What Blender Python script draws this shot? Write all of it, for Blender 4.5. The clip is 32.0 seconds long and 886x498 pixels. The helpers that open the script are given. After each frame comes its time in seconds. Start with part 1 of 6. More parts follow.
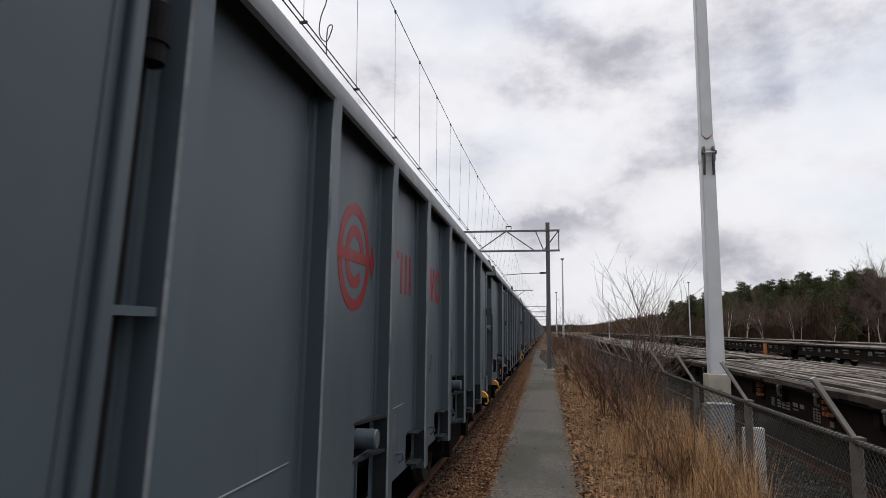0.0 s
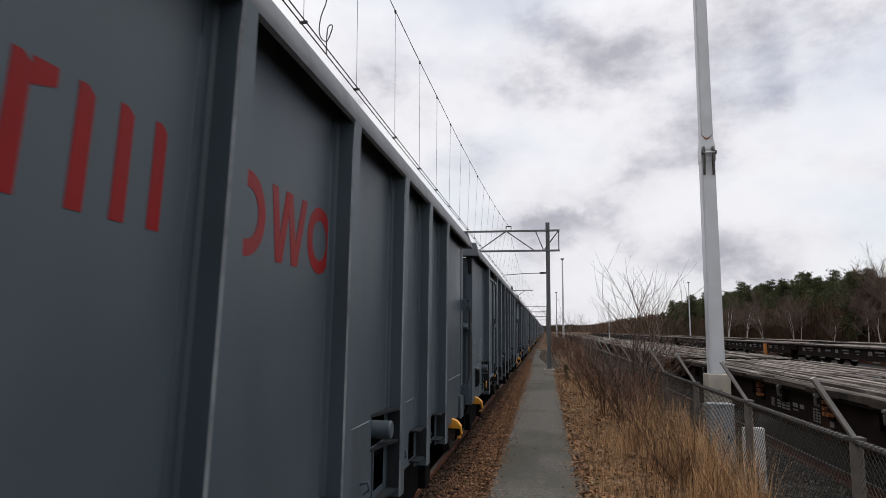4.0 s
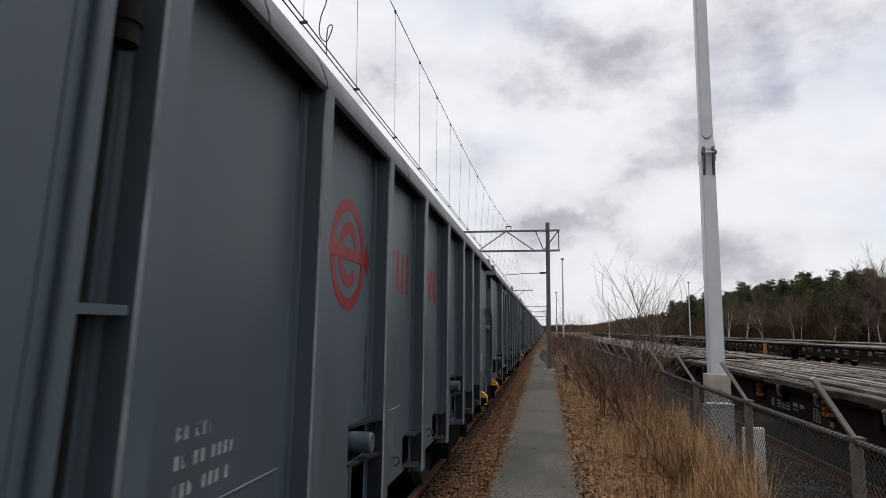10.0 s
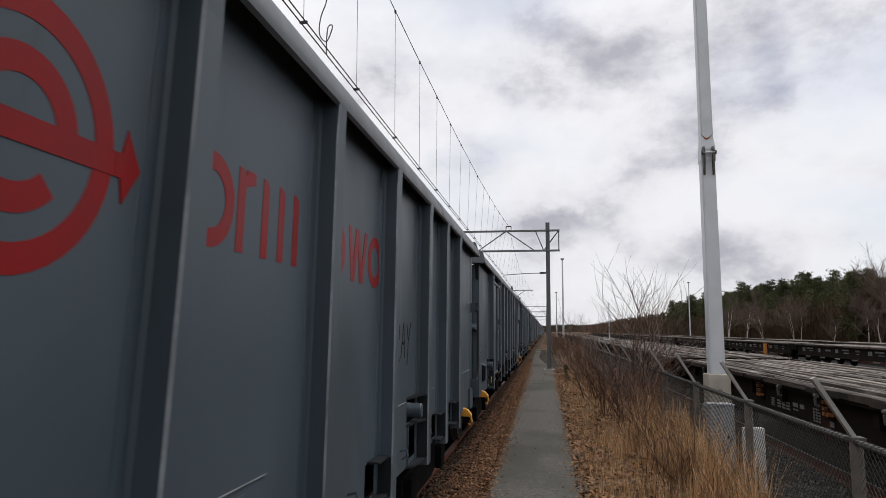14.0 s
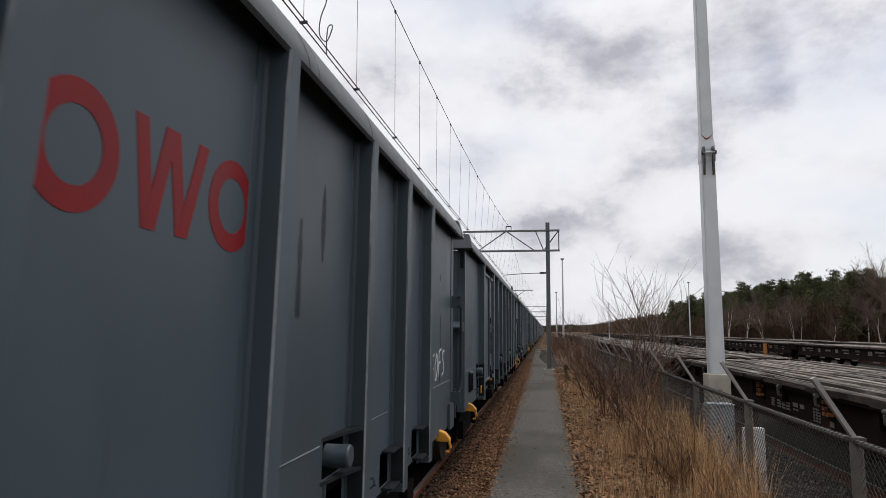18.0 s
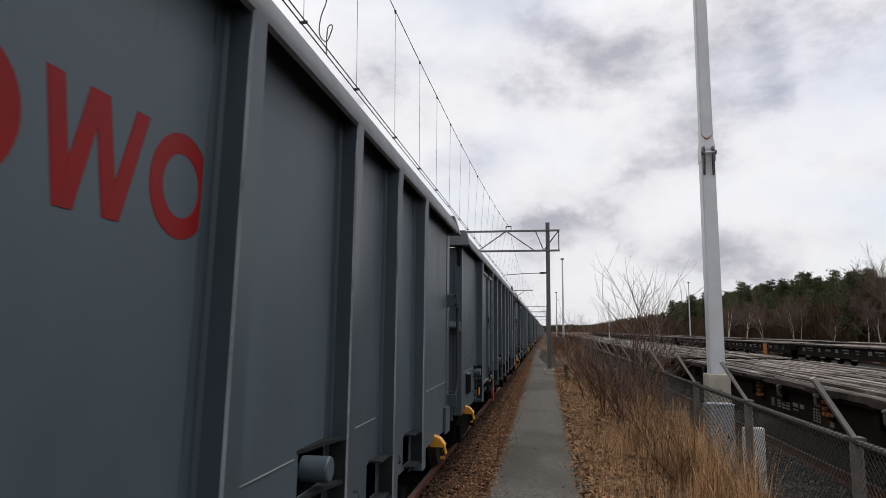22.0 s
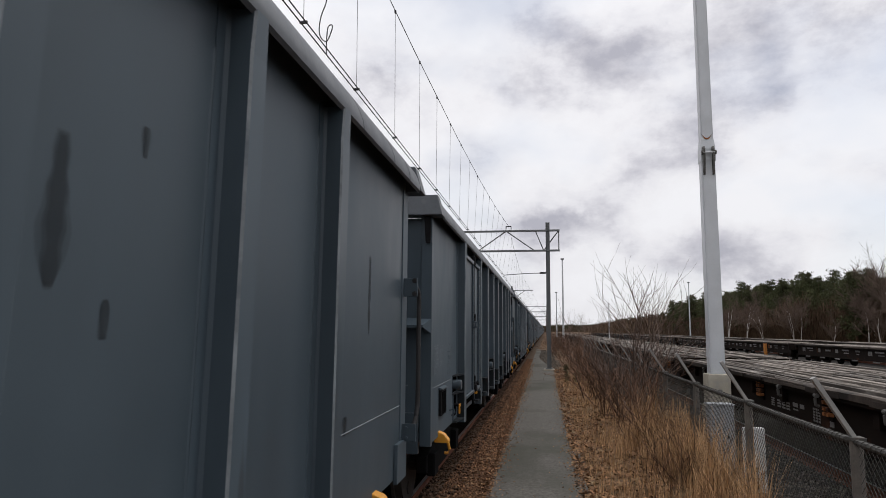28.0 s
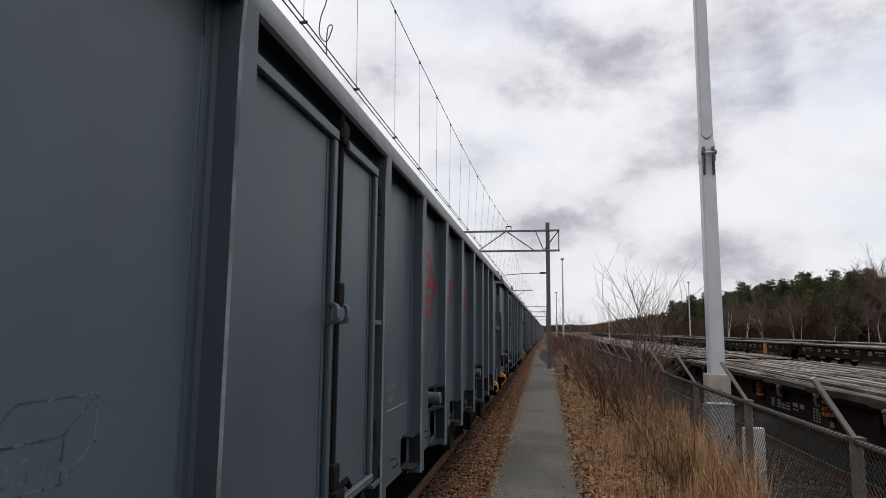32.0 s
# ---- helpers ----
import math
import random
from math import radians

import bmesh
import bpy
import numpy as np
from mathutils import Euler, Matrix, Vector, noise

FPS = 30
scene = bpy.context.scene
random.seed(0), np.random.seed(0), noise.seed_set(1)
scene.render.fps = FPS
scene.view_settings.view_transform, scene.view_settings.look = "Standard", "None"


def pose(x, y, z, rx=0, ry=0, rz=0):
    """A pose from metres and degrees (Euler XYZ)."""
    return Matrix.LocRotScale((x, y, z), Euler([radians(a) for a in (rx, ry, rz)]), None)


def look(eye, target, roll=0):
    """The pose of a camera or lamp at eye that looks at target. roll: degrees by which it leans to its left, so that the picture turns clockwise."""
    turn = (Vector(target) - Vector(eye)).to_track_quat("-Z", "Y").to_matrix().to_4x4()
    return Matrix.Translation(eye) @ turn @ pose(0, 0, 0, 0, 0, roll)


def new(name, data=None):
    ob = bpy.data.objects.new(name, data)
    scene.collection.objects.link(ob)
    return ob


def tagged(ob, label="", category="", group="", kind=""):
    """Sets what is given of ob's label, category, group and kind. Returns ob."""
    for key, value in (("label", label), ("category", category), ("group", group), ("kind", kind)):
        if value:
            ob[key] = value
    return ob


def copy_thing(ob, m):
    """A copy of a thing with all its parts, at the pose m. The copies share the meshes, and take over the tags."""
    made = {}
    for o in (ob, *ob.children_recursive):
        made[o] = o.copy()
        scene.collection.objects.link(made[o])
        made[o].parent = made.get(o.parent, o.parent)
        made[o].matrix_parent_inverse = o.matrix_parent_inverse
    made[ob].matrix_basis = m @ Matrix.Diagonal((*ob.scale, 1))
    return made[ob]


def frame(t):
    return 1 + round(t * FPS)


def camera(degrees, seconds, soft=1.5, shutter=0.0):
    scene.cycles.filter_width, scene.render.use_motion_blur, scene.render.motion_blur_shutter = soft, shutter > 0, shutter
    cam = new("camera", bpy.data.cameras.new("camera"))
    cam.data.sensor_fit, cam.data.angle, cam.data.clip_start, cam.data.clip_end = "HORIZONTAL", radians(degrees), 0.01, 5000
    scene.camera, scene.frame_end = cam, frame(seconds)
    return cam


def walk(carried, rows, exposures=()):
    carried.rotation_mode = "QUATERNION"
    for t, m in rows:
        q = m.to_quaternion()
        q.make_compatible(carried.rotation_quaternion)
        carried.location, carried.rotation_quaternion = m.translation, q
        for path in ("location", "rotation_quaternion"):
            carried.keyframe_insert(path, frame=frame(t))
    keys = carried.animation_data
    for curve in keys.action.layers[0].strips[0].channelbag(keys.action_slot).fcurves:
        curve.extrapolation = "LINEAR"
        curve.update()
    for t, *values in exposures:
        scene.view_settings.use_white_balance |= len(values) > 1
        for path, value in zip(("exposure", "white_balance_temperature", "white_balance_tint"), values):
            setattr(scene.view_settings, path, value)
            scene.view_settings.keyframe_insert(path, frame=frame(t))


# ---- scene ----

# camera: stands still on the service path beside the track
EYE = (0.0, 0.0, 2.03)
YAW, TILT = radians(8.96), radians(7.09)
AIM = (EYE[0] - math.sin(YAW) * math.cos(TILT), EYE[1] + math.cos(YAW) * math.cos(TILT), EYE[2] + math.sin(TILT))
cam = camera(68.57, 32.0, soft=0.65, shutter=0.7)
# the sensor is read line by line from the top
scene.cycles.rolling_shutter_type, scene.cycles.rolling_shutter_duration = "TOP", 0.15
walk(cam, [(0.0, look(EYE, AIM, 0.35)), (32.0, look(EYE, AIM, 0.35))])

# the distance that the train has rolled towards the camera: seconds, metres
ROLLED = [(0, 2.21), (1, 7.02), (2, 11.87), (3, 16.72), (4.2, 22.47), (5.5, 28.585), (6, 30.985), (7, 35.65), (8, 40.27), (9, 44.94),
          (10, 49.55), (11, 54.065), (12, 58.64), (13, 63.23), (14, 67.68), (15.5, 74.36), (17, 81.0), (18, 85.40), (19, 89.72),
          (20, 93.85), (21, 97.74), (22, 101.47), (23, 105.14), (24, 108.58), (25, 111.77), (26.2, 115.2), (27.5, 118.40),
          (28, 119.53), (29, 121.58), (30, 123.33), (31, 124.73), (32, 125.75)]
WAGON_LENGTH = 15.74
TRACK_X = -2.42

# ---- light ----
SUN_EL, SUN_AZ = radians(60), radians(62)


def make_world():
    w = bpy.data.worlds.new("sky")
    scene.world = w
    w.use_nodes = True
    nt = w.node_tree
    nt.nodes.clear()
    N = nt.nodes.new
    out = N("ShaderNodeOutputWorld")
    sky = N("ShaderNodeTexSky")
    sky.sky_type = "NISHITA"
    sky.sun_disc = False
    sky.sun_elevation, sky.sun_rotation = SUN_EL, SUN_AZ
    bg_sky = N("ShaderNodeBackground")
    bg_sky.inputs[1].default_value = 0.12
    nt.links.new(sky.outputs[0], bg_sky.inputs[0])
    tc = N("ShaderNodeTexCoord")
    L = nt.links.new

    def math_node(op, a, b=None, c=None, clamp=False):
        n = N("ShaderNodeMath")
        n.operation, n.use_clamp = op, clamp
        for k, v in enumerate((a, b, c)):
            if v is None:
                continue
            if isinstance(v, (int, float)):
                n.inputs[k].default_value = v
            else:
                L(v, n.inputs[k])
        return n.outputs[0]

    def fractal(vector, scale, detail, rough):
        n = N("ShaderNodeTexNoise")
        n.inputs["Scale"].default_value, n.inputs["Detail"].default_value, n.inputs["Roughness"].default_value = scale, detail, rough
        L(vector, n.inputs[0])
        return n
    sep = N("ShaderNodeSeparateXYZ")
    L(tc.outputs["Generated"], sep.inputs[0])
    mp = N("ShaderNodeMapping")
    mp.inputs["Location"].default_value = (3.4, 1.3, 0.55)
    mp.inputs["Scale"].default_value = (1.0, 1.0, 1.6)
    L(tc.outputs["Generated"], mp.inputs[0])
    n1 = fractal(mp.outputs[0], 5.2, 10, 0.58)
    # billows: heading and height in degrees, half widths, and how dark their undersides are
    az = math_node("MULTIPLY", math_node("ARCTAN2", sep.outputs["X"], sep.outputs["Y"]), 57.2958)
    el = math_node("MULTIPLY", math_node("ARCSINE", sep.outputs["Z"]), 57.2958)
    warp = fractal(tc.outputs["Generated"], 9.0, 6, 0.62)
    wsep = N("ShaderNodeSeparateColor")
    L(warp.outputs["Color"], wsep.inputs[0])
    az = math_node("MULTIPLY_ADD", math_node("SUBTRACT", wsep.outputs[0], 0.5), 9.0, az)
    el = math_node("MULTIPLY_ADD", math_node("SUBTRACT", wsep.outputs[1], 0.5), 8.0, el)
    grey = None
    for a0, e0, ra, re, dark in ((7.4, 22.0, 4.6, 3.4, 0.27), (16.6, 21.3, 5.6, 4.4, 0.22), (0.6, 25.2, 4.6, 1.7, 0.17), (-16.6, 23.5, 5.2, 5.6, 0.26), (-27.0, 12.0, 7.0, 3.0, 0.2),
                                 (3.2, 8.2, 5.2, 2.0, 0.30), (17.5, 6.9, 9.5, 2.3, 0.32), (26.0, 19.8, 4.0, 3.6, 0.33), (10.5, 13.2, 6.0, 1.6, 0.12), (22.5, 12.4, 5.5, 1.5, 0.12), (-3.0, 14.5, 4.5, 2.2, 0.12),
                                 (38.0, 14.0, 8.0, 4.0, 0.3), (-48.0, 20.0, 10.0, 6.0, 0.3), (62.0, 24.0, 12.0, 6.0, 0.3), (-5.0, 40.0, 12.0, 5.0, 0.25), (25.0, 44.0, 13.0, 6.0, 0.25)):
        da = math_node("DIVIDE", math_node("SUBTRACT", az, a0), ra)
        de = math_node("DIVIDE", math_node("SUBTRACT", el, e0), re)
        d2 = math_node("ADD", math_node("MULTIPLY", da, da), math_node("MULTIPLY", de, de))
        g = N("ShaderNodeMapRange")
        g.interpolation_type = "SMOOTHSTEP"
        g.inputs[1].default_value, g.inputs[2].default_value, g.inputs[3].default_value, g.inputs[4].default_value = -0.4, 2.0, dark, 0.0
        L(d2, g.inputs[0])
        grey = g.outputs[0] if grey is None else math_node("ADD", grey, g.outputs[0])
    shade = math_node("MULTIPLY_ADD", grey, -0.56, math_node("MULTIPLY_ADD", n1.outputs[0], 1.22, -0.085))
    ramp = N("ShaderNodeValToRGB")
    cr = ramp.color_ramp
    cr.elements[0].position, cr.elements[0].color = 0.22, (0.470, 0.470, 0.535, 1)
    cr.elements[1].position, cr.elements[1].color = 0.62, (0.915, 0.915, 0.950, 1)
    for at, c in ((0.32, (0.640, 0.635, 0.690, 1)), (0.41, (0.800, 0.795, 0.840, 1)), (0.49, (0.875, 0.870, 0.905, 1))):
        cr.elements.new(at).color = c
    L(shade, ramp.inputs[0])
    # sky dimmed to the right, out of view, so wagon sides get less light
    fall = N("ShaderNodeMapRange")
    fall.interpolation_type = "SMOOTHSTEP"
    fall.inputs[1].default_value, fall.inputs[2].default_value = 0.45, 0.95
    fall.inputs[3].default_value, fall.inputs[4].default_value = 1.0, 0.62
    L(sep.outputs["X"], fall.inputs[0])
    # and a little greyer towards the horizon, as overcast skies are
    low = N("ShaderNodeMapRange")
    low.inputs[1].default_value, low.inputs[2].default_value = 0.0, 0.30
    low.inputs[3].default_value, low.inputs[4].default_value = 0.93, 1.0
    nt.links.new(sep.outputs["Z"], low.inputs[0])
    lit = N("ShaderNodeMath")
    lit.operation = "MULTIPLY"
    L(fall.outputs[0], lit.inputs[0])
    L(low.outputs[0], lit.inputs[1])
    # under overcast the sky overhead is brighter than that low down
    high = N("ShaderNodeMapRange")
    high.interpolation_type = "SMOOTHSTEP"
    high.inputs[1].default_value, high.inputs[2].default_value = 0.38, 0.95
    high.inputs[3].default_value, high.inputs[4].default_value = 1.0, 1.75
    L(sep.outputs["Z"], high.inputs[0])
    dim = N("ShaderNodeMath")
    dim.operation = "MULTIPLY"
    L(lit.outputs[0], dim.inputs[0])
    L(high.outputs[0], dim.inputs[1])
    bg_cloud = N("ShaderNodeBackground")
    nt.links.new(ramp.outputs[0], bg_cloud.inputs[0])
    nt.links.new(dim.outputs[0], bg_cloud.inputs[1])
    # thin places in the cloud let the blue sky through
    n2 = N("ShaderNodeTexNoise")
    n2.inputs["Scale"].default_value = 2.2
    n2.inputs["Detail"].default_value = 5
    nt.links.new(mp.outputs[0], n2.inputs[0])
    r2 = N("ShaderNodeValToRGB")
    r2.color_ramp.elements[0].position, r2.color_ramp.elements[0].color = 0.28, (0.55, 0.55, 0.55, 1)
    r2.color_ramp.elements[1].position, r2.color_ramp.elements[1].color = 0.50, (1, 1, 1, 1)
    nt.links.new(n2.outputs[0], r2.inputs[0])
    mix = N("ShaderNodeMixShader")
    nt.links.new(r2.outputs[0], mix.inputs[0])
    nt.links.new(bg_sky.outputs[0], mix.inputs[1])
    nt.links.new(bg_cloud.outputs[0], mix.inputs[2])
    nt.links.new(mix.outputs[0], out.inputs[0])


make_world()
sun_data = bpy.data.lights.new("sun", "SUN")
sun_data.energy, sun_data.angle, sun_data.color = 1.35, radians(20), (1.0, 0.95, 0.88)
sun = new("sun", sun_data)
# azimuth clockwise from +y, as the sky texture does
sun_dir = Vector((math.sin(SUN_AZ) * math.cos(SUN_EL), math.cos(SUN_AZ) * math.cos(SUN_EL), math.sin(SUN_EL)))
sun.matrix_world = look(sun_dir * 60, (0, 0, 0))
scene.view_settings.exposure = 0.0


# ---- materials ----
def mat(name, col, rough=0.6, metal=0.0, vary=0.25, scale=3.0, fine=40.0, bump=0.15, tint=None, tint_at=0.6, stretch=(1, 1, 1), spec=None, rnd=0.0, tint2=None, tint2_at=0.66, tint2_scale=6.0, dist=0.004, streak=None, streak_at=0.66, island=0.0):
    """A surface with grain at two scales; tint: a second colour that comes in patches."""
    m = bpy.data.materials.new(name)
    m.use_nodes = True
    nt = m.node_tree
    L = nt.links.new
    bs = nt.nodes["Principled BSDF"]
    bs.inputs["Roughness"].default_value = rough
    bs.inputs["Metallic"].default_value = metal
    bs.inputs["Specular IOR Level"].default_value = spec if spec is not None else (0.12 if rough > 0.8 else 0.5)
    N = nt.nodes.new
    tc = N("ShaderNodeTexCoord")
    mp = N("ShaderNodeMapping")
    mp.inputs["Scale"].default_value = stretch
    L(tc.outputs["Object"], mp.inputs[0])
    oi = N("ShaderNodeObjectInfo")
    sc = N("ShaderNodeVectorMath")
    sc.operation = "SCALE"
    sc.inputs[0].default_value = (37.0, 23.0, 11.0)
    L(oi.outputs["Random"], sc.inputs["Scale"])
    L(sc.outputs[0], mp.inputs["Location"])
    n1 = N("ShaderNodeTexNoise")
    n1.inputs["Scale"].default_value = scale
    n1.inputs["Detail"].default_value = 6
    n2 = N("ShaderNodeTexNoise")
    n2.inputs["Scale"].default_value = fine
    n2.inputs["Detail"].default_value = 4
    L(mp.outputs[0], n1.inputs[0])
    L(mp.outputs[0], n2.inputs[0])
    add = N("ShaderNodeMath")
    add.operation = "MULTIPLY_ADD"
    add.inputs[1].default_value = 0.45
    L(n2.outputs[0], add.inputs[0])
    L(n1.outputs[0], add.inputs[2])
    mr = N("ShaderNodeMapRange")
    mr.inputs[1].default_value, mr.inputs[2].default_value = 0.45, 1.0
    mr.inputs[3].default_value, mr.inputs[4].default_value = 1 - vary, 1 + vary
    L(add.outputs[0], mr.inputs[0])
    val = mr.outputs[0]
    if rnd:
        mr2 = N("ShaderNodeMapRange")
        mr2.inputs[3].default_value, mr2.inputs[4].default_value = 1 - rnd, 1 + rnd
        L(oi.outputs["Random"], mr2.inputs[0])
        mu = N("ShaderNodeMath")
        mu.operation = "MULTIPLY"
        L(val, mu.inputs[0])
        L(mr2.outputs[0], mu.inputs[1])
        val = mu.outputs[0]
    if island:
        geo = N("ShaderNodeNewGeometry")
        mr5 = N("ShaderNodeMapRange")
        mr5.inputs[3].default_value, mr5.inputs[4].default_value = 1 - island, 1 + island
        L(geo.outputs["Random Per Island"], mr5.inputs[0])
        mu5 = N("ShaderNodeMath")
        mu5.operation = "MULTIPLY"
        L(val, mu5.inputs[0])
        L(mr5.outputs[0], mu5.inputs[1])
        val = mu5.outputs[0]
    base = N("ShaderNodeVectorMath")
    base.operation = "SCALE"
    base.inputs[0].default_value = col
    L(val, base.inputs["Scale"])
    cur = base.outputs[0]
    for k, (tn, at, tsc) in enumerate(((tint, tint_at, scale * 0.7), (tint2, tint2_at, tint2_scale))):
        if tn is None:
            continue
        n3 = N("ShaderNodeTexNoise")
        n3.inputs["Scale"].default_value = tsc
        n3.inputs["Detail"].default_value = 5
        n3.noise_dimensions = "4D"
        n3.inputs["W"].default_value = k * 3.7
        L(mp.outputs[0], n3.inputs[0])
        m3 = N("ShaderNodeMapRange")
        m3.inputs[1].default_value, m3.inputs[2].default_value = at, at + 0.12
        L(n3.outputs[0], m3.inputs[0])
        mx = N("ShaderNodeMix")
        mx.data_type = "RGBA"
        L(m3.outputs[0], mx.inputs[0])
        L(cur, mx.inputs[6])
        mx.inputs[7].default_value = (*tn, 1)
        cur = mx.outputs[2]
    if streak is not None:
        # dark runs that hang down the wall
        ms = N("ShaderNodeMapping")
        ms.inputs["Scale"].default_value = (1.0, 5.5, 0.75)
        L(tc.outputs["Object"], ms.inputs[0])
        L(sc.outputs[0], ms.inputs["Location"])
        ns = N("ShaderNodeTexNoise")
        ns.inputs["Scale"].default_value = 1.6
        ns.inputs["Detail"].default_value = 3
        ns.inputs["Roughness"].default_value = 0.4
        L(ms.outputs[0], ns.inputs[0])
        m4 = N("ShaderNodeMapRange")
        m4.inputs[1].default_value, m4.inputs[2].default_value = streak_at, streak_at + 0.06
        m4.inputs[4].default_value = 0.75
        L(ns.outputs[0], m4.inputs[0])
        mx = N("ShaderNodeMix")
        mx.data_type = "RGBA"
        L(m4.outputs[0], mx.inputs[0])
        L(cur, mx.inputs[6])
        mx.inputs[7].default_value = (*streak, 1)
        cur = mx.outputs[2]
    L(cur, bs.inputs["Base Color"])
    if bump:
        bp = N("ShaderNodeBump")
        bp.inputs["Strength"].default_value = bump
        bp.inputs["Distance"].default_value = dist
        L(add.outputs[0], bp.inputs["Height"])
        L(bp.outputs[0], bs.inputs["Normal"])
    rr = N("ShaderNodeMapRange")
    rr.inputs[1].default_value, rr.inputs[2].default_value = 0.4, 1.0
    rr.inputs[3].default_value, rr.inputs[4].default_value = max(rough - 0.1, 0.03), min(rough + 0.12, 1)
    L(add.outputs[0], rr.inputs[0])
    L(rr.outputs[0], bs.inputs["Roughness"])
    return m


M = {}
M["paint"] = mat("wagon_paint", (0.0490, 0.0675, 0.0835), 0.44, vary=0.20, scale=0.7, fine=5, bump=0.02, stretch=(1, 1, 0.5), rnd=0.08,
                 tint=(0.041, 0.056, 0.069), tint_at=0.58, tint2=(0.075, 0.072, 0.070), tint2_at=0.68, tint2_scale=1.6, streak=(0.034, 0.043, 0.052), streak_at=0.70, spec=0.30)
M["overpaint"] = mat("overpaint", (0.029, 0.040, 0.049), 0.38, vary=0.15, scale=2, fine=40, bump=0.02, spec=0.25)
M["edge_glint"] = mat("edge_highlight", (0.165, 0.185, 0.200), 0.4, vary=0.4, scale=4, fine=40, bump=0.05, tint=(0.07, 0.088, 0.103), tint_at=0.55, spec=0.4)
M["overpaint_thin"] = mat("overpaint_thin", (0.040, 0.054, 0.066), 0.38, vary=0.2, scale=2, fine=40, bump=0.02, spec=0.3)
# dirt on the shelves, and the pockets' shade put into the colour
M["shelf"] = mat("pocket_dirt_and_shade", (0.018, 0.021, 0.024), 0.75, vary=0.3, scale=4, fine=40, bump=0.05, spec=0.08)
M["rim"] = mat("top_rail_paint", (0.060, 0.067, 0.076), 0.45, vary=0.25, scale=2.5, fine=30, bump=0.08, stretch=(1, 2.2, 1), tint=(0.038, 0.042, 0.048), tint_at=0.58, tint2=(0.09, 0.095, 0.10), tint2_at=0.64, tint2_scale=7.0, spec=0.38)
M["lamp_red"] = mat("red_paint", (0.33, 0.022, 0.018), 0.45, vary=0.1, scale=8, fine=50)
# underframe paint taken to near-black, with the shade below the wagon in it
M["paint_dark"] = mat("underframe_shade_paint", (0.0072, 0.0072, 0.0078), 0.75, vary=0.3, scale=4, fine=60, tint=(0.0156, 0.0111, 0.0091), tint_at=0.60, spec=0.02)
M["white"] = mat("marking_white", (0.27, 0.29, 0.30), 0.6, vary=0.2, scale=8, fine=90, bump=0.05, tint=(0.12, 0.14, 0.155), tint_at=0.50)
M["worn_white"] = mat("marking_worn", (0.17, 0.19, 0.205), 0.6, vary=0.3, scale=8, fine=90, bump=0.05, tint=(0.07, 0.085, 0.098), tint_at=0.50, spec=0.3)
M["faint"] = mat("marking_faded", (0.100, 0.120, 0.135), 0.5, vary=0.25, scale=8, fine=90, bump=0.03, tint=(0.068, 0.087, 0.103), tint_at=0.50, spec=0.33)
M["bead"] = mat("weld_bead", (0.115, 0.132, 0.145), 0.5, vary=0.3, scale=5, fine=70, bump=0.05, tint=(0.075, 0.093, 0.108), tint_at=0.50, spec=0.33)
M["red"] = mat("marking_red", (0.185, 0.005, 0.006), 0.42, vary=0.15, scale=5, fine=60, bump=0.03, spec=0.18)
M["ghost"] = mat("marking_ghost", (0.088, 0.107, 0.122), 0.5, vary=0.25, scale=8, fine=90, bump=0.02, spec=0.33)


def flake(m, keep, size):
    """Paint that has come off in flecks."""
    nt = m.node_tree
    tc, n, r = nt.nodes.new("ShaderNodeTexCoord"), nt.nodes.new("ShaderNodeTexNoise"), nt.nodes.new("ShaderNodeMapRange")
    n.inputs["Scale"].default_value, n.inputs["Detail"].default_value, n.inputs["Roughness"].default_value = size, 5, 0.7
    r.inputs[1].default_value, r.inputs[2].default_value = keep, keep + 0.10
    nt.links.new(tc.outputs["Object"], n.inputs[0])
    nt.links.new(n.outputs[0], r.inputs[0])
    nt.links.new(r.outputs[0], nt.nodes["Principled BSDF"].inputs["Alpha"])


for key, keep, size in (("white", 0.25, 30.0), ("worn_white", 0.35, 24.0), ("faint", 0.36, 22.0), ("ghost", 0.46, 14.0)):
    flake(M[key], keep, size)
M["spray_white"] = mat("white_spray", (0.50, 0.52, 0.53), 0.6, vary=0.2, scale=8, fine=90, bump=0.05, tint=(0.3, 0.32, 0.34), tint_at=0.6)
# near-black stands for the shade behind the wall openings
M["shade_sheet"] = mat("shade_sheet_black", (0.007, 0.007, 0.008), 0.9, vary=0.3, scale=4, fine=60, spec=0.0)
M["red_dull"] = mat("marking_red_dull", (0.165, 0.008, 0.010), 0.42, vary=0.2, scale=5, fine=60, bump=0.03, tint=(0.10, 0.012, 0.014), tint_at=0.6, spec=0.18)
M["red_faded"] = mat("marking_red_faded", (0.17, 0.005, 0.006), 0.42, vary=0.15, scale=5, fine=60, bump=0.03, spec=0.14)
M["yellow"] = mat("safety_yellow", (0.56, 0.25, 0.018), 0.5, vary=0.15, scale=9, fine=60, bump=0.08, tint=(0.4, 0.2, 0.03), tint_at=0.62)
M["black"] = mat("black_steel", (0.012, 0.012, 0.013), 0.7, vary=0.3, scale=12, fine=80, spec=0.03)
M["spray"] = mat("black_spray", (0.006, 0.006, 0.007), 0.7, vary=0.2, scale=12, fine=80, bump=0, spec=0.1)
M["rail"] = mat("rail_rust", (0.105, 0.038, 0.022), 0.8, vary=0.35, scale=8, fine=90, bump=0.3, tint=(0.04, 0.025, 0.02), tint_at=0.6, spec=0.2)
M["rail_top"] = mat("rail_steel", (0.32, 0.30, 0.29), 0.35, metal=0.9, vary=0.2, scale=10, fine=90)
